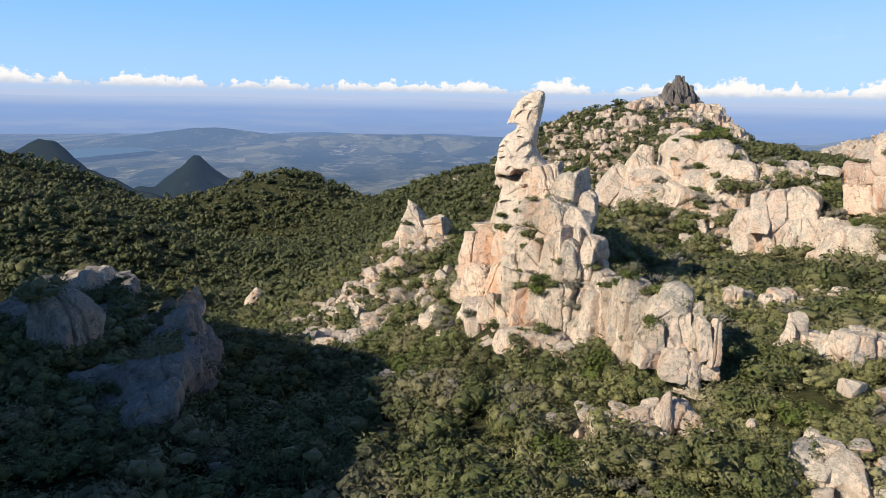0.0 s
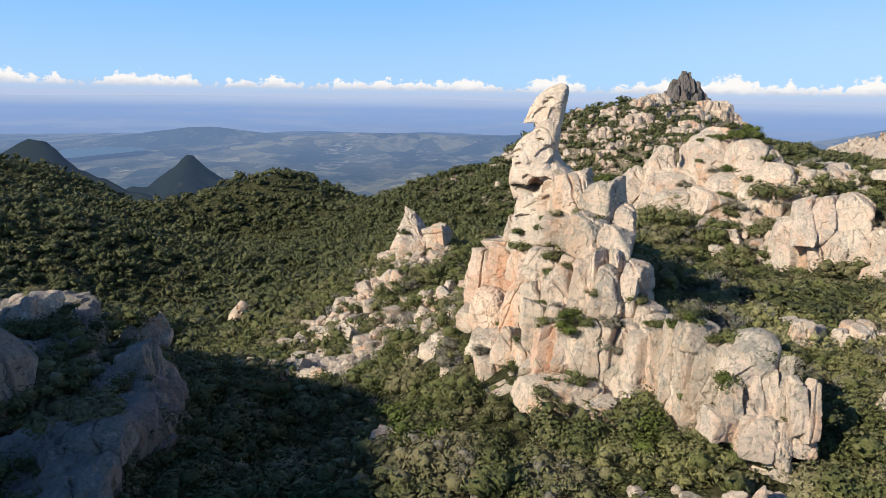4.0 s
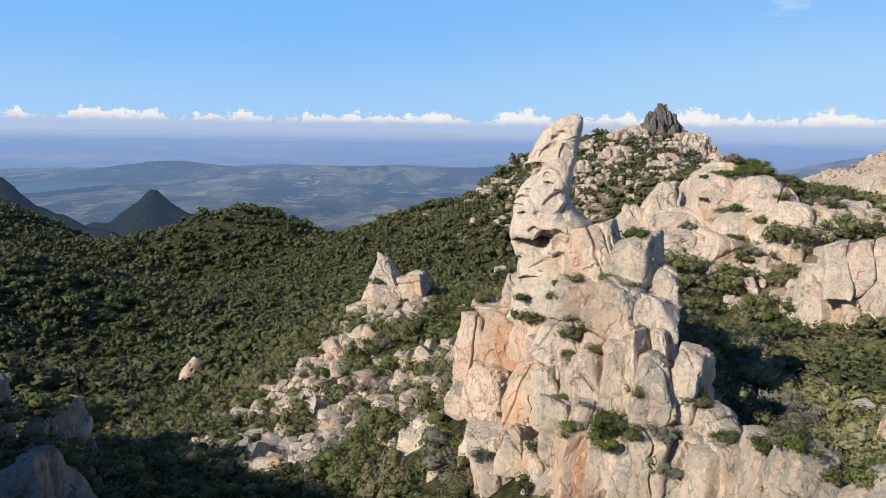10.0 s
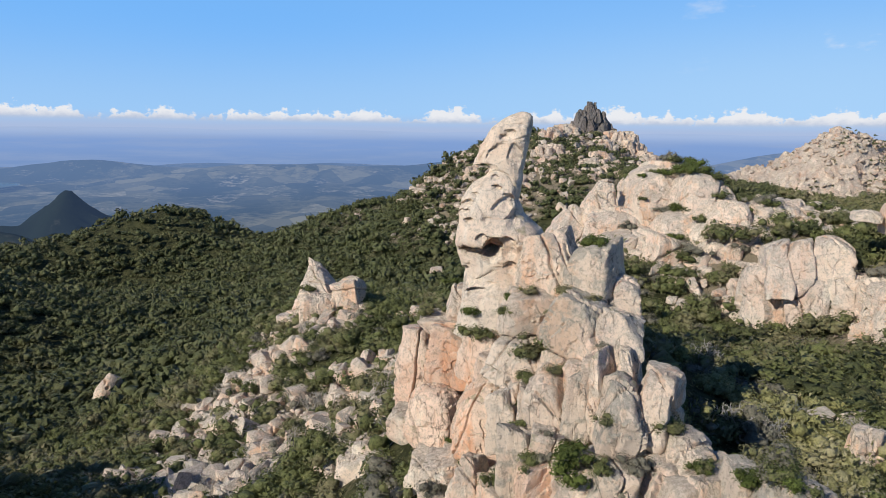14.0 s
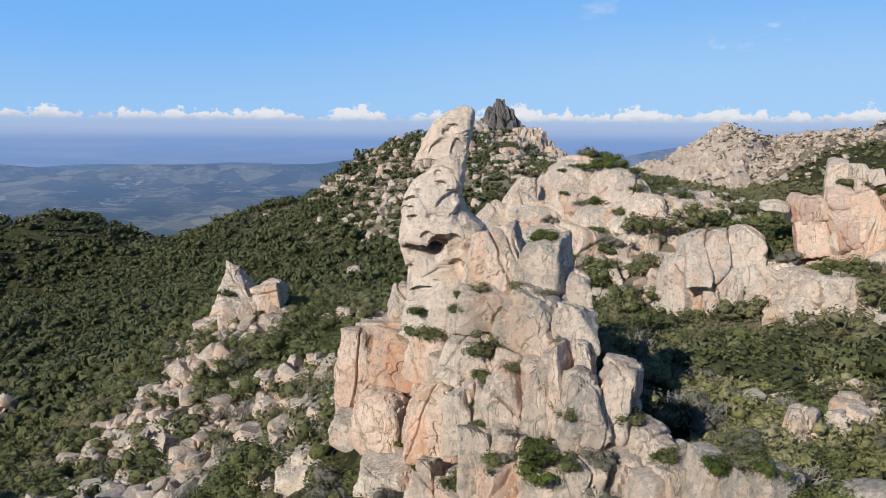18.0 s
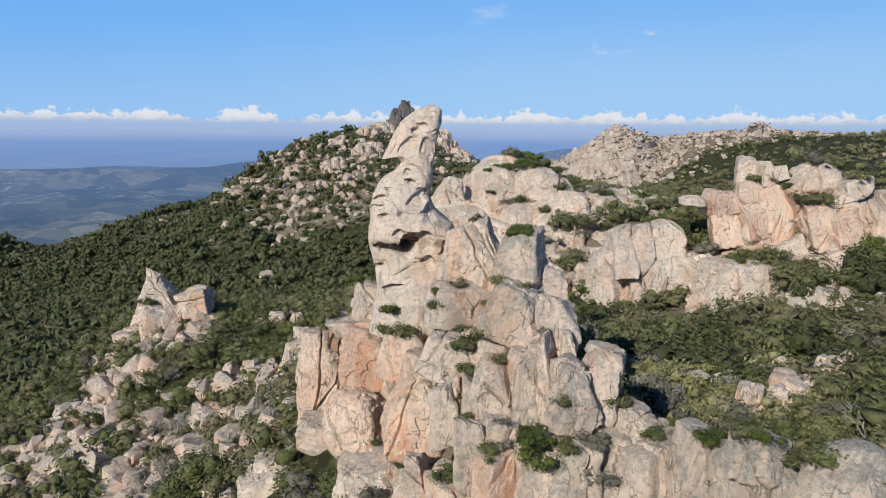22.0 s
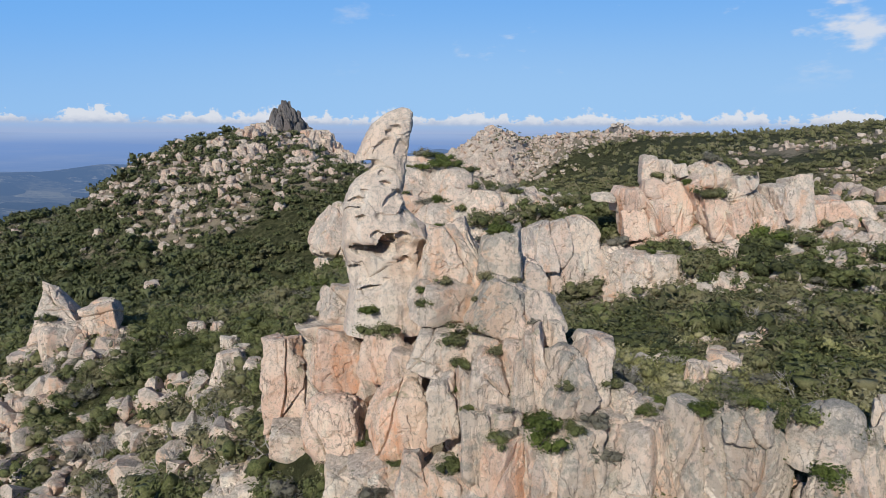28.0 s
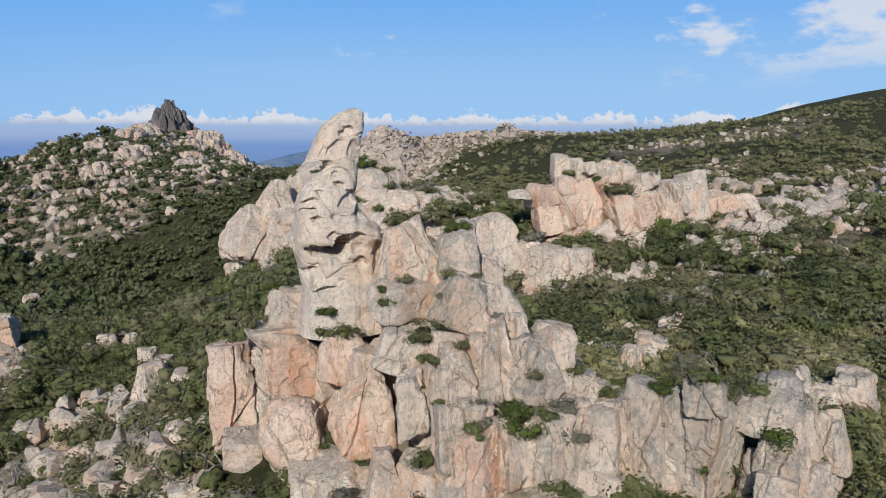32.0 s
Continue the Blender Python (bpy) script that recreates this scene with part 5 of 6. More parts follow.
# shrubs close to the crag, each on its own
meshes = [mesh_of("shrub", v, f, LEAF if i < 4 else BRIGHT_LEAF if i < 6 else GREY_LEAF, True) for i, (v, f) in enumerate(NEAR_FORMS)]
x, y, rng = scatter(1, 0, 46, 2.6, -180, 180)
keep = clear_of_crag(x, y) & (stony(x, y) < rng.uniform(0.2, 0.75, len(x))) & (y > -36) & (x > -34)
x, y = x[keep], y[keep]
order = np.argsort(np.hypot(x + 4, y + 18))
near_x, near_y = x[order[:170]], y[order[:170]]
near_z = height(near_x, near_y)
for i in range(len(near_x)):
    k = int(rng.choice(8, p=(0.22, 0.22, 0.17, 0.17, 0.07, 0.05, 0.05, 0.05)))
    size = float(rng.uniform(0.9, 2.2))
    ob = new("shrub", meshes[k])
    ob.location = (float(near_x[i]), float(near_y[i]), float(near_z[i]) - 0.12)
    ob.scale = (size, size * float(rng.uniform(0.85, 1.15)), size * float(rng.uniform(0.85, 1.3)))
    ob.rotation_euler = (0, 0, float(rng.uniform(0, 6.28)))
    tagged(ob, SHRUB_LABEL[k], "shrub", "shrubs round the crag")


LEDGE_SHRUBS = []


def ledge_shrub(x, y, z, r, kind):
    """A shrub rooted in a crack of the rock."""
    k = kind + count[0] % (4 if kind == 0 else 2)
    count[0] += 1
    ob = new("ledge_shrub", meshes[k])
    LEDGE_SHRUBS.append(ob)
    ob.location, ob.scale, ob.rotation_euler = (x, y, z), (r * 1.25, r * 1.25, r * 1.15), (0, 0, count[0] * 1.3)
    return tagged(ob, ("dark green", "", "", "", "bright green", "", "dry grey")[kind] + " shrub rooted in a granite crack", "shrub", "shrubs on the rocks")


ledge_shrub(-1.2, -2.3, 1.8, 0.80, 0); ledge_shrub(0.5, -7.0, 2.5, 0.80, 0)
ledge_shrub(1.0, -8.4, 2.7, 0.84, 0); ledge_shrub(-0.0, -4.6, 2.9, 0.40, 4)
ledge_shrub(-3.5, 4.1, -0.4, 0.77, 0); ledge_shrub(-2.9, -2.4, -3.3, 0.39, 4)
ledge_shrub(0.5, -13.6, -0.6, 0.75, 4); ledge_shrub(2.0, -13.9, -0.8, 0.44, 0)
ledge_shrub(-1.5, -9.5, -2.9, 0.76, 0); ledge_shrub(0.0, -8.1, 0.5, 0.54, 0)
ledge_shrub(-5.7, -5.0, -5.8, 1.19, 0); ledge_shrub(-0.3, -8.0, -0.2, 0.34, 4)
ledge_shrub(3.2, -14.9, -0.0, 0.72, 6); ledge_shrub(1.3, -9.5, 2.8, 0.55, 0)
ledge_shrub(3.1, -10.1, 4.4, 0.30, 6); ledge_shrub(-4.2, -6.1, -5.2, 0.88, 6)
ledge_shrub(-1.5, -1.2, 1.6, 0.59, 4); ledge_shrub(-2.4, -5.6, -2.5, 0.39, 0)
ledge_shrub(6.1, -17.8, -1.2, 0.57, 0); ledge_shrub(1.4, -13.4, -1.4, 0.30, 0)
ledge_shrub(5.2, -15.8, -1.6, 0.48, 4); ledge_shrub(-0.0, -11.7, -1.5, 0.31, 6)
ledge_shrub(-13.0, 46.6, -12.6, 1.87, 0); ledge_shrub(-9.3, 44.2, -13.8, 1.35, 0)
ledge_shrub(-6.9, 43.5, -10.7, 1.34, 6); ledge_shrub(-15.4, 46.6, -15.3, 1.36, 0)
ledge_shrub(-4.4, 42.6, -9.7, 1.51, 0); ledge_shrub(28.2, 49.2, -0.6, 2.40, 0)
ledge_shrub(26.5, 49.3, -1.5, 2.00, 0); ledge_shrub(34.9, 31.4, 2.4, 2.24, 0)
ledge_shrub(32.9, 37.6, 4.4, 1.22, 0); ledge_shrub(31.4, 40.0, 3.8, 1.10, 6)
ledge_shrub(33.4, 34.7, 2.8, 0.91, 0); ledge_shrub(31.9, 38.4, 3.4, 1.02, 4)
ledge_shrub(28.7, 40.5, -3.6, 1.33, 6); ledge_shrub(29.0, 45.3, 0.1, 1.01, 0)
ledge_shrub(33.5, 33.4, -0.4, 1.04, 0); ledge_shrub(31.9, 36.1, 0.2, 0.85, 6)
ledge_shrub(30.3, 39.0, -0.9, 0.88, 0); ledge_shrub(36.4, 31.2, 1.1, 1.23, 6)
ledge_shrub(44.0, 5.0, 1.3, 1.80, 0); ledge_shrub(50.0, 3.7, 0.6, 1.85, 4)
ledge_shrub(42.0, 10.0, 1.5, 0.92, 0); ledge_shrub(42.9, 7.5, 1.5, 0.73, 6)
ledge_shrub(37.0, 15.1, 0.6, 1.78, 0); ledge_shrub(39.3, 15.0, 2.3, 1.35, 6)
ledge_shrub(32.9, 16.4, -1.1, 1.77, 0); ledge_shrub(53.4, 2.8, 1.4, 1.98, 6)
ledge_shrub(46.4, 4.5, 1.2, 1.10, 0); ledge_shrub(40.8, 11.8, 0.6, 0.88, 0)
ledge_shrub(7.1, -21.9, -2.2, 0.94, 0); ledge_shrub(0.3, -13.7, -0.5, 0.77, 4)
ledge_shrub(-2.5, -10.2, -2.6, 0.77, 0); ledge_shrub(3.1, -15.4, -0.7, 0.84, 6)
ledge_shrub(7.2, -22.3, 0.4, 0.92, 0); ledge_shrub(6.1, -20.5, -2.9, 0.55, 4)
ledge_shrub(5.7, -18.6, -1.1, 0.56, 4); ledge_shrub(1.9, -15.2, -4.3, 0.56, 0)


def cover(name, seed, r0, r1, gap, a0, a1, forms, small, big, mat, label, category="scrub", tall=1.0, bare=0.0, patchy=0.0, open_slope=False):
    x, y, rng = scatter(seed, r0, r1, gap, a0, a1)
    keep = clear_of_crag(x, y) & (stony(x, y) < rng.uniform(0.18, 0.92, len(x)) + bare) & (np.hypot(x - 18, y + 31) > rng.uniform(8, 22, len(x)))
    if open_slope:
        keep &= ((x - 17) / 10) ** 2 + ((y + 5) / 11) ** 2 > rng.uniform(0.5, 1.2, len(x))
    x, y = x[keep], y[keep]
    rows = np.zeros((len(x), 7))
    rows[:, 0], rows[:, 1], rows[:, 2] = x, y, height(x, y) - 0.15
    grow = 1 + patchy * fractal(np.stack([x, y, 0 * x], -1) / 14.0, 2, 9.0)
    rows[:, 3] = 1.22 * rng.uniform(small, big, len(x)) * grow
    rows[:, 4] = rows[:, 3] * rng.uniform(0.75, 1.25, len(x)) * tall
    rows[:, 5] = rng.uniform(0, 6.28, len(x))
    rows[:, 6] = rng.integers(0, len(forms), len(x))
    return many(name, forms, rows, mat, label, category, True)


cover("scrub", 2, 8, 72, 1.95, -65, 112, MID_FORMS, 0.8, 2.2, LEAF, "thick dark green evergreen scrub on the slopes", patchy=0.35, open_slope=True)
cover("scrub", 7, 10, 50, 2.0, 111, 235, MID_FORMS, 0.8, 2.1, LEAF, "thick dark green evergreen scrub on the slopes", patchy=0.3, open_slope=True)
cover("scrub", 9, 9, 46, 2.1, 233, 297, MID_FORMS, 0.9, 2.3, LEAF, "thick dark green evergreen scrub on the slopes", patchy=0.3)
cover("dry_scrub", 8, 10, 60, 3.1, -60, 180, MID_FORMS, 0.5, 1.3, GREY_LEAF, "dry grey-brown scrub between the green shrubs", patchy=0.3)
x, y, rng = scatter(31, 0, 22, 1.4, -180, 180)
x, y = x + 18, y - 31
keep = clear_of_crag(x, y) & (stony(x, y) < rng.uniform(0.15, 0.7, len(x))) & (np.hypot(x - 8.3, y + 24.2) > 2.2)
rows = np.zeros((int(keep.sum()), 7))
rows[:, 0], rows[:, 1] = x[keep], y[keep]
rows[:, 2] = height(rows[:, 0], rows[:, 1]) - 0.1
rows[:, 3] = rng.uniform(0.6, 1.6, len(rows))
rows[:, 4], rows[:, 5], rows[:, 6] = rows[:, 3] * rng.uniform(0.8, 1.3, len(rows)), rng.uniform(0, 6.28, len(rows)), rng.integers(0, 5, len(rows))
many("low_scrub", MID_FORMS, rows, OLIVE_LEAF, "sunny olive-green scrub below the outcrop", "scrub", True)
cover("scrub", 33, 20, 54, 4.2, 55, 112, MID_FORMS, 1.3, 2.6, DARK_LEAF, "big dark oak shrubs crowding below the crag", patchy=0.3)
cover("low_scrub", 36, 9, 34, 2.3, 78, 150, MID_FORMS, 0.6, 1.5, OLIVE_LEAF, "sunny olive-green scrub on the slope beside the crag", patchy=0.3)
cover("scrub", 3, 75, 210, 2.5, -62, 40, FAR_FORMS, 1.0, 2.2, SLOPE_LEAF, "thick dark green evergreen scrub on the slopes", patchy=0.35)
cover("scrub", 34, 120, 235, 3.4, 5, 32, FAR_FORMS, 0.9, 2.0, SLOPE_LEAF, "dark green shrubs between the rocks under the summit", patchy=0.3, bare=0.4)
cover("low_scrub", 14, 75, 230, 2.7, 40, 110, FAR_FORMS, 0.7, 1.8, SLOPE_OLIVE, "low olive-green scrub on the open slopes", patchy=0.5)
cover("woodland", 4, 60, 330, 4.3, -62, 10, FAR_FORMS, 1.3, 3.6, FOREST_LEAF, "dark holm oak wood filling the valley", "woodland")
cover("scrub", 5, 210, 560, 6.2, -45, 40, DOT_FORMS, 1.6, 3.2, SLOPE_LEAF, "far green scrub on the mountain side", patchy=0.35)
cover("low_scrub", 15, 230, 560, 6.2, 40, 92, DOT_FORMS, 1.0, 2.6, SLOPE_OLIVE, "far low olive-green scrub on the mountain side", patchy=0.5)
cover("woodland", 6, 310, 760, 6.5, -45, 2, DOT_FORMS, 2.6, 4.4, FOREST_LEAF, "far wooded slopes", "woodland")

# ---- loose stones ----
def hull_form(seed, corners, edge):
    """An angular broken block: the hull of chance corners, its edges worn by edge metres."""
    rng = np.random.default_rng(seed)
    pts = rng.uniform(-1, 1, (corners, 3))
    pts = pts / np.maximum(np.linalg.norm(pts, axis=1), np.abs(pts).max(1) * 1.15)[:, None] * rng.uniform(0.75, 1.0, corners)[:, None]
    bm = bmesh.new()
    for q in pts * np.array([1.0, 0.78, 0.74]):
        bm.verts.new(q)
    bmesh.ops.convex_hull(bm, **{"input": bm.verts[:]})
    bmesh.ops.delete(bm, geom=[v for v in bm.verts if not v.link_faces], context="VERTS")
    if edge:
        bmesh.ops.bevel(bm, geom=bm.edges[:], offset=edge, segments=1, affect="EDGES", profile=0.5, clamp_overlap=True)
    for v in bm.verts:
        v.co *= (1 + float(rng.uniform(-0.035, 0.035))) / max(1.0, v.co.length / 1.05)
    bmesh.ops.triangulate(bm, faces=bm.faces[:])
    bm.verts.index_update()
    out = np.array([v.co[:] for v in bm.verts]), np.array([[v.index for v in f.verts] for f in bm.faces])
    bm.free()
    return out


STONE_FORMS = [hull_form(300 + s, 16, 0.06) for s in range(9)]


STONE_MESHES = [mesh_of("boulder", v, f, ROCK, crease=24) for v, f in STONE_FORMS]


FAR_STONE_FORMS = [hull_form(320 + s, 13, 0.045) for s in range(9)]


def stones(name, seed, r0, r1, gap, a0, a1, small, big, mat, label, floor=0.32, singles=0):
    x, y, rng = scatter(seed, r0, r1, gap, a0, a1)
    keep = (stony(x, y) > rng.uniform(floor, 0.75, len(x)))
    x, y = x[keep], y[keep]
    rows = np.zeros((len(x), 7))
    size = small + (big - small) * rng.random(len(x)) ** 2.2
    rows[:, 0], rows[:, 1], rows[:, 2], rows[:, 3] = x, y, height(x, y) + size * 0.32, size
    rows[:, 4] = size * rng.uniform(0.7, 1.5, len(x))
    rows[:, 5], rows[:, 6] = rng.uniform(0, 6.28, len(x)), rng.integers(0, len(STONE_FORMS), len(x))
    if singles:
        order = np.argsort(np.hypot(x + 8, y + 12))
        for r in rows[order[:singles]]:
            ob = new("boulder", STONE_MESHES[int(r[6])])
            ob.location, ob.scale, ob.rotation_euler = r[:3].tolist(), (float(r[3]), float(r[3]), float(r[4])), (0, 0, float(r[5]))
            tagged(ob, "angular pale granite boulder between shrubs", "boulder", "boulders round the crag")
        rows = rows[order[singles:]]
    return many(name, FAR_STONE_FORMS, rows, mat, label, "boulders", crease=24)


stones("boulders", 11, 8, 80, 0.85, -180, 180, 0.3, 1.6, ROCK, "tumbled pale granite boulders between the shrubs", 0.25, 280)
stones("boulders", 17, 14, 56, 1.15, -62, 2, 0.6, 2.2, ROCK, "tumbled angular granite blocks of the scree", 0.22)
stones("boulders", 12, 80, 240, 1.9, -60, 110, 0.5, 2.3, FAR_ROCK, "pale granite outcrops scattered over the slope", 0.28)
stones("boulders", 13, 240, 480, 4.2, -30, 100, 0.9, 2.8, FAR_ROCK, "pale granite outcrops on the far hills")

# the dark rocky summit
for x, y, r, rise in ((97, 203, 10, 9.0), (104, 196, 7, 6.0), (74, 202, 6, 6.0), (66, 196, 6, 5.0), (84, 190, 6, 5.0), (60, 178, 7, 5.5), (76, 174, 6, 5.0), (46, 170, 6, 4.5), (95, 178, 6, 5.0), (68, 160, 6, 4.5), (33, 178, 6, 4.0), (52, 188, 5, 4.0)):
    foot = float(height(x, y)) - 0.5
    ob = thing("rock_outcrop", (x, y, foot), "jagged pale pink granite outcrop on the scrubby slope", "rock outcrop", "outcrops under the summit")
    for k in range(9):
        reach, way = r * 0.75 * math.sqrt(k / 9), k * 2.4 + x
        bx, by, size = x + reach * math.cos(way), y + reach * math.sin(way) * 0.7, rise * (0.42 - 0.018 * k)
        block(ob, "block", bx, by, float(height(bx, by)) + size * 0.45, size * 1.1, size, size * 1.15, k * 47 + x, mat=FAR_ROCK, sub=4, joint=size * 0.9, taper=0.3)
peak = thing("summit_rock", (84, 209, 8), "dark jagged rock summit of the scrubby hill", "summit")
rock_hill(peak, 85, 211, -3.0, 25.0, 13.5, 10.5, 1.3, 2.6, DARK_ROCK, 15, 120)
for k in range(46):
    up_by = (k / 46) ** 0.85
    ring, way_round = (1 - up_by) * 11.0 + 0.6, k * 2.399
    x, y, r = 85 + ring * math.cos(way_round), 209.5 + ring * 0.55 * math.sin(way_round), 2.5 - 1.1 * up_by + 0.5 * math.sin(k * 5.1)
    stone(peak, "crest", x, y, 9.0 + 14.5 * up_by ** 0.9, r * 0.85, r * 0.8, r * 1.35, k * 40, tilt=6 * math.sin(k), lean=(x - 85) * 1.3 + 9 * math.sin(k * 2.2), taper=0.55, crisp=26.0, sub=4, mat=DARK_ROCK)

# ---- weathered dead shrubs ----
def dead_shrub_mesh(seed, stems=7):
    """Silver-grey branching deadwood, about two metres high."""
    rng = np.random.default_rng(seed)
    V, F = [], []

    def limb(a, b, ra, rb):
        d = (b - a) / np.linalg.norm(b - a)
        side = np.cross(d, [0.3, 0.5, 0.81])
        side /= np.linalg.norm(side)
        other = np.cross(d, side)
        base = sum(len(q) for q in V)
        ang = np.arange(5) * 2 * np.pi / 5
        ring = np.cos(ang)[:, None] * side + np.sin(ang)[:, None] * other
        V.append(np.concatenate([a + ring * ra, b + ring * rb]))
        k = np.arange(5)
        F.append(np.stack([base + k, base + (k + 1) % 5, base + 5 + (k + 1) % 5, base + 5 + k], -1))

    def grow(a, way, length, r, depth):
        bend = way + rng.normal(size=3) * 0.22
        b = a + bend / np.linalg.norm(bend) * length
        limb(a, b, r, r * 0.68)
        if depth:
            for _ in range(int(rng.integers(2, 4))):
                w = bend + rng.normal(size=3) * 0.65 + np.array([0, 0, 0.12])
                grow(b, w / np.linalg.norm(w), length * rng.uniform(0.55, 0.8), r * 0.62, depth - 1)

    for _ in range(stems):
        w = rng.normal(size=3) * np.array([0.7, 0.7, 0.2]) + np.array([0, 0, 0.8])
        grow(np.array([0.0, 0, -0.1]) + rng.normal(size=3) * np.array([0.1, 0.1, 0]), w / np.linalg.norm(w), 0.75, 0.06, 3)
    return mesh_of("dead_shrub", np.concatenate(V), np.concatenate(F), BARK)


dead = [dead_shrub_mesh(s) for s in (1, 2, 3)]
for i, (x, y, size) in enumerate(((21.5, -15.5, 1.2), (23.0, -16.5, 1.0), (16.0, -18.0, 0.9), (28.5, -9.5, 1.1), (24.0, 2.0, 1.0), (22.5, 11.0, 1.3), (25.5, 14.5, 1.1), (-16.5, 14.0, 1.4), (-8.5, 8.5, 1.1), (-9.0, 15.0, 1.3), (-13.0, 21.0, 1.2), (33.0, -5.0, 1.1), (18.0, 8.0, 1.0), (36.0, -12.0, 1.2), (29.0, 1.0, 0.9), (-19.0, 6.0, 1.4), (14.0, -8.0, 1.0), (-6.5, 12.0, 1.0))):
    ob = new("dead_shrub", dead[i % 3])
    ob.location, ob.scale, ob.rotation_euler = (x, y, float(height(x, y))), (size, size, size), (0, 0, i * 2.1)
    tagged(ob, "leafless silver-grey dead shrub among green scrub", "dead shrub", "dead shrubs")

# ---- shrubs that root on the rocks and ledges, wherever a fairly level spot offers hold ----
bpy.context.view_layer.update()
solid = bpy.context.evaluated_depsgraph_get()
ROOTED = ("boulder", "block", "massif", "ledge", "slab", "wall", "bulge", "dome", "base", "slope", "step")


def perch(x, y, least):
    """The rock's top at x, y, if it is level enough for roots."""
    hit, at, face, index, ob, m = scene.ray_cast(solid, Vector((x, y, 60)), Vector((0, 0, -1)))
    if hit and ob.name.split(".")[0] in ROOTED and face.z > least:
        return at.z
    return None


rng = np.random.default_rng(77)
for cx, cy, rx, ry, tries, small, big, shape in ((34, 42, 14, 14, 60, 0.5, 1.5, 0.6), (47, 9, 12, 10, 44, 0.4, 1.4, 0.55), (1, -7, 6, 12, 70, 0.25, 0.8, 0.6), (-11, 46, 5, 5, 14, 0.5, 1.2, 0.6), (7, -19, 4, 6, 40, 0.35, 0.9, 0.5)):
    for _ in range(tries):
        x, y = float(rng.normal(cx, rx * 0.5)), float(rng.normal(cy, ry * 0.5))
        z = perch(x, y, shape)
        if z is not None and not (abs(x - 0.6) < 3.2 and abs(y - 0.3) < 3.0):
            r = float(rng.uniform(small, big))
            ledge_shrub(x, y, z - 0.12 * r, r, int(rng.choice((0, 0, 0, 4, 6))))

for k in range(60):
    x, y, r = float(rng.uniform(-50, -26)), float(rng.uniform(-26, 12)), float(rng.uniform(0.7, 1.9))
    z = perch(x, y, 0.45)
    if z is not None:
        ledge_shrub(x, y, z - 0.2, r, 0)

# boulders strewn over the far dome hill and ridge
rows = []
for k in range(1500):
    x, y = (float(rng.normal(232, 22)), float(rng.normal(258, 20))) if k < 1000 else (float(rng.normal(318, 26)), float(rng.normal(236, 12)))
    hit, at, face, index, ob, m = scene.ray_cast(solid, Vector((x, y, 90)), Vector((0, 0, -1)))
    if hit and face.z > 0.3:
        size = 0.7 + 2.3 * float(rng.random()) ** 2.2
        rows.append((x, y, at.z + size * 0.25, size, size * float(rng.uniform(0.7, 1.3)), float(rng.uniform(0, 6.28)), int(rng.integers(0, 9))))
many("boulders", FAR_STONE_FORMS, np.array(rows), FAR_ROCK, "pale boulders strewn over the far granite hill", "boulders", crease=24)
rows = [(x, y, z - 0.2, r * 0.55, r * 0.5, turned, int(kind) % 5) for x, y, z, r, tall, turned, kind in rows[::2]]
many("scrub", DOT_FORMS, np.array(rows) + np.array([2.5, -2.0, 0, 0, 0, 0, 0]), SLOPE_LEAF, "low dark scrub between the boulders of the far hill", "scrub", True)

# big dark shrubs between the rocks of the scree and on the stony slope below the bluff
for k in range(120):
    x, y = (float(rng.uniform(-27, 1)), float(rng.uniform(5, 46))) if k < 42 else (float(rng.uniform(16, 44)), float(rng.uniform(16, 38))) if k < 95 else (float(rng.uniform(34, 64)), float(rng.uniform(-8, 8)))
    r = float(rng.uniform(1.1, 2.3))
    ob = new("shrub", meshes[int(rng.integers(0, 4))])
    ob.location, ob.scale, ob.rotation_euler = (x, y, float(height(x, y)) - 0.2), (r, r, r * 0.95), (0, 0, float(rng.uniform(0, 6.28)))
    tagged(ob, "big dense dark green shrub between pale rocks", "shrub", "shrubs on the scree")

for k in range(62):
    x, y, r = (float(rng.uniform(20, 44)), float(rng.uniform(-14, 7)), float(rng.uniform(1.3, 2.5))) if k < 44 else (float(rng.uniform(12, 25)), float(rng.uniform(-25, -12)), float(rng.uniform(0.8, 1.6)))
    ob = new("shrub", meshes[int(rng.integers(0, 4))])
    ob.location, ob.scale, ob.rotation_euler = (x, y, float(height(x, y)) - 0.2), (r, r, r * 1.05), (0, 0, float(rng.uniform(0, 6.28)))
    tagged(ob, "big dense dark green oak shrub below the tor", "shrub", "shrubs below the tor")

for i in range(34):
    x, y = (float(rng.uniform(-24, 2)), float(rng.uniform(4, 44))) if i % 2 else (float(rng.uniform(12, 38)), float(rng.uniform(-16, 12)))
    r = float(rng.uniform(0.7, 1.3))
    ob = new("dead_shrub", dead[i % 3])
    ob.location, ob.scale, ob.rotation_euler = (x, y, float(height(x, y)) + 0.2), (r, r, r), (0, 0, i * 1.7)
    tagged(ob, "leafless silver-grey dead shrub among green scrub", "dead shrub", "dead shrubs")

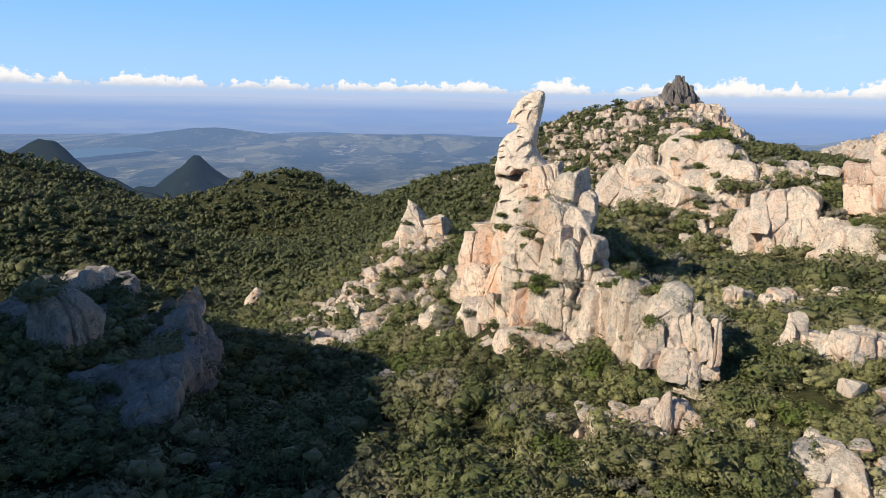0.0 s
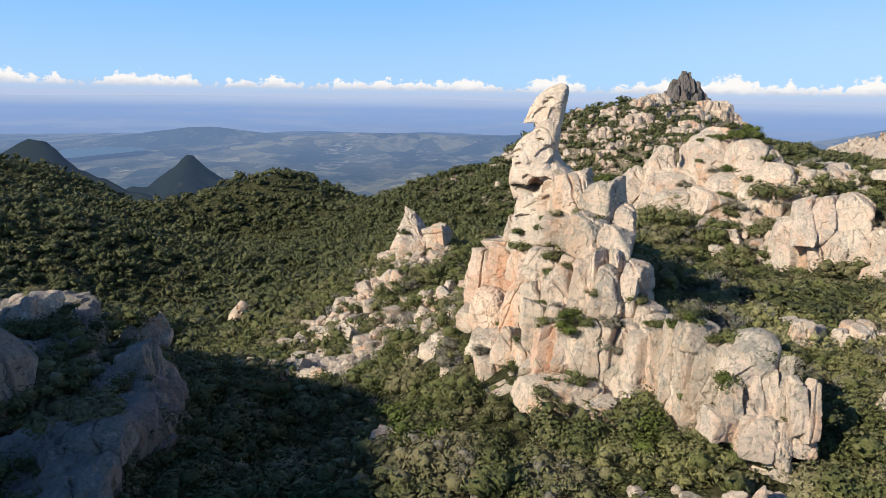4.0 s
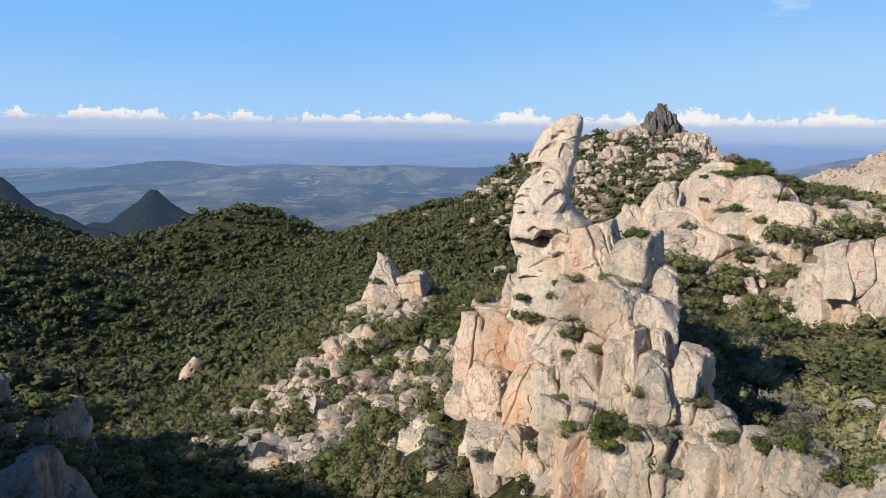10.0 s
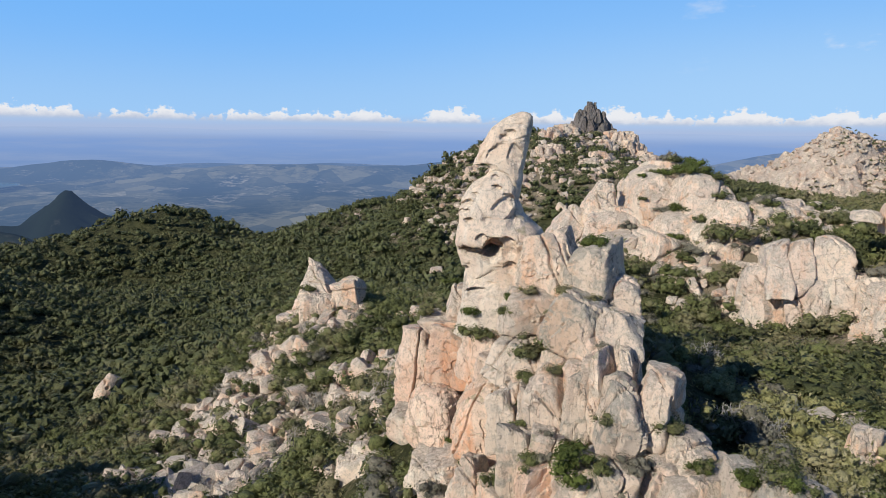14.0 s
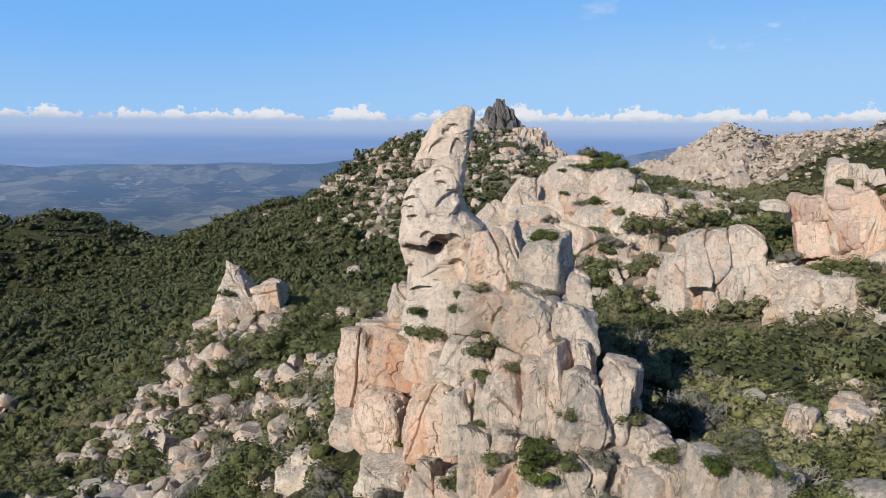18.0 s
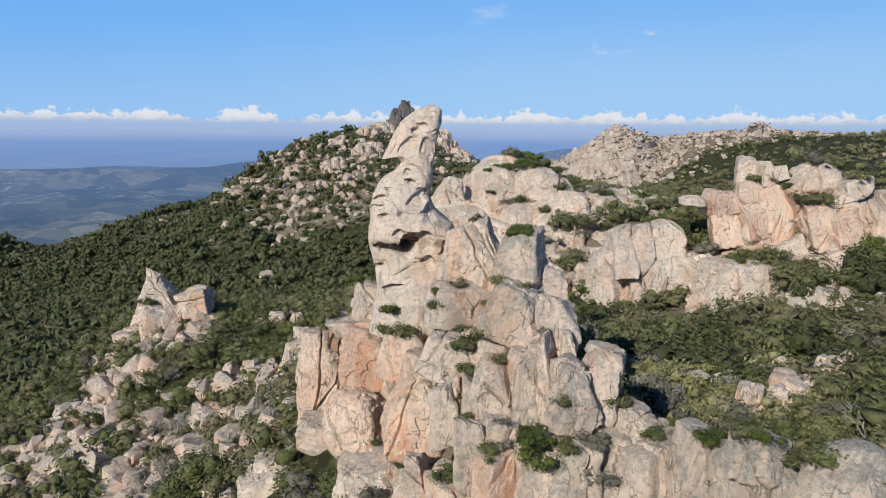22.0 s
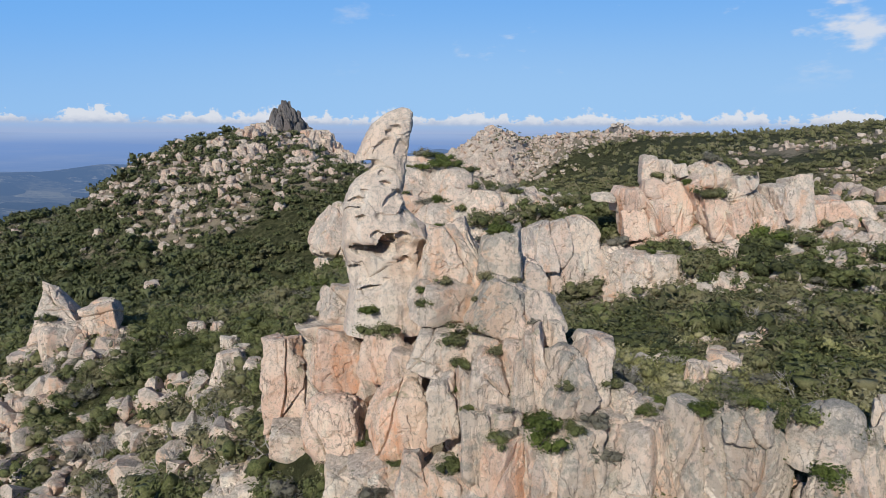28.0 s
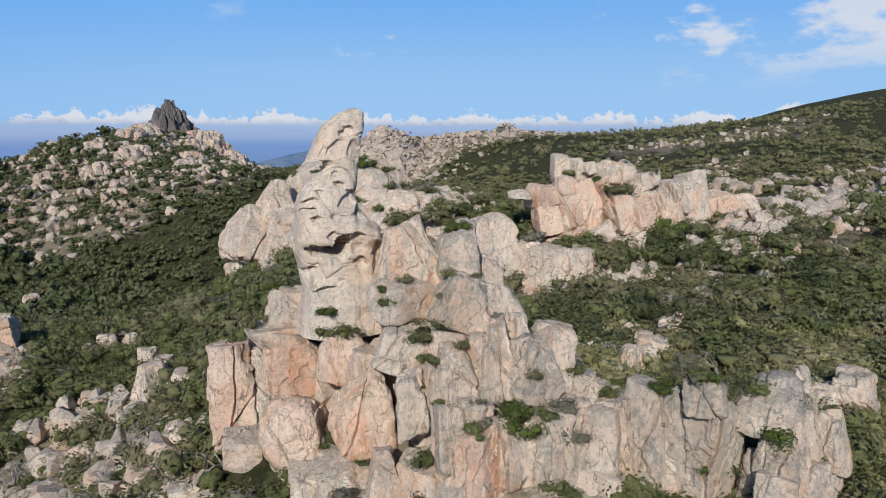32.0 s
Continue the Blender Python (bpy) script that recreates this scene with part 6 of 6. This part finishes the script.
# tall dark shrubs in the gully under the crag
for i, (x, y, r) in enumerate(((-6.5, 26.3, 2.2), (-6.5, 14.5, 2), (-9.1, 20, 2), (-4, 18.3, 1.9), (-2, 13.8, 2), (-0.8, 30, 2), (-10.9, 38.9, 1.5), (-15.6, 38.8, 1.3), (3.9, 29.9, 1.9), (3.7, 39.9, 1.7), (-9.6, 8.6, 2.2), (-1.3, 9.2, 1.6), (-8.5, 142, 1.8), (-19.4, 36, 1.5), (-13.2, 23.6, 1.6), (-16.2, 48.5, 1.5))):
    ob = new("shrub", meshes[i % 4])
    ob.location, ob.scale, ob.rotation_euler = (x, y, float(height(x, y)) + 0.1), (r, r, r * 1.25), (0, 0, i * 1.9)
    tagged(ob, "tall dense dark green shrub in the rocky gully", "shrub", "shrubs in the gully")
for i in range(12):
    x, y = 8.5 + 0.75 * i + math.sin(i * 2.9), -14.5 - 0.8 * i + 1.6 * math.cos(i * 1.7)
    ledge_shrub(x, y, float(height(x, y)) + 0.5, 0.9 + 0.5 * abs(math.sin(i * 1.3)), 0)
ledge_shrub(8.6, -22.9, -1.2, 0.9, 0); ledge_shrub(10.0, -24.6, -2.2, 1.0, 0)
ledge_shrub(6.4, -21.1, -1.0, 0.8, 0); ledge_shrub(10.5, -25.6, -3.0, 1.1, 0)
ledge_shrub(8.0, -21.3, -0.8, 1.0, 0); ledge_shrub(6.6, -23.6, -2.2, 0.9, 4)

# every shrub of the ledges stands on the rock or soil below it
bpy.context.view_layer.update()
footing = [(o, o.matrix_world.translation.copy(), [max(abs(c[i]) for c in o.bound_box) for i in (0, 1)]) for o in bpy.data.objects if o.type == "MESH" and (o.parent or o.name == "ground")]
for ob in LEDGE_SHRUBS:
    x, y, z = ob.location
    best = None
    for o, at, reach in footing:
        if abs(x - at.x) < reach[0] and abs(y - at.y) < reach[1]:
            hit, spot, face, index = o.ray_cast(Vector((x, y, z + 2.0)) - at, Vector((0, 0, -1)))
            if hit and (best is None or spot.z + at.z > best):
                best = spot.z + at.z
    if best is not None:
        ob.location.z = best - 0.15 * ob.scale.x
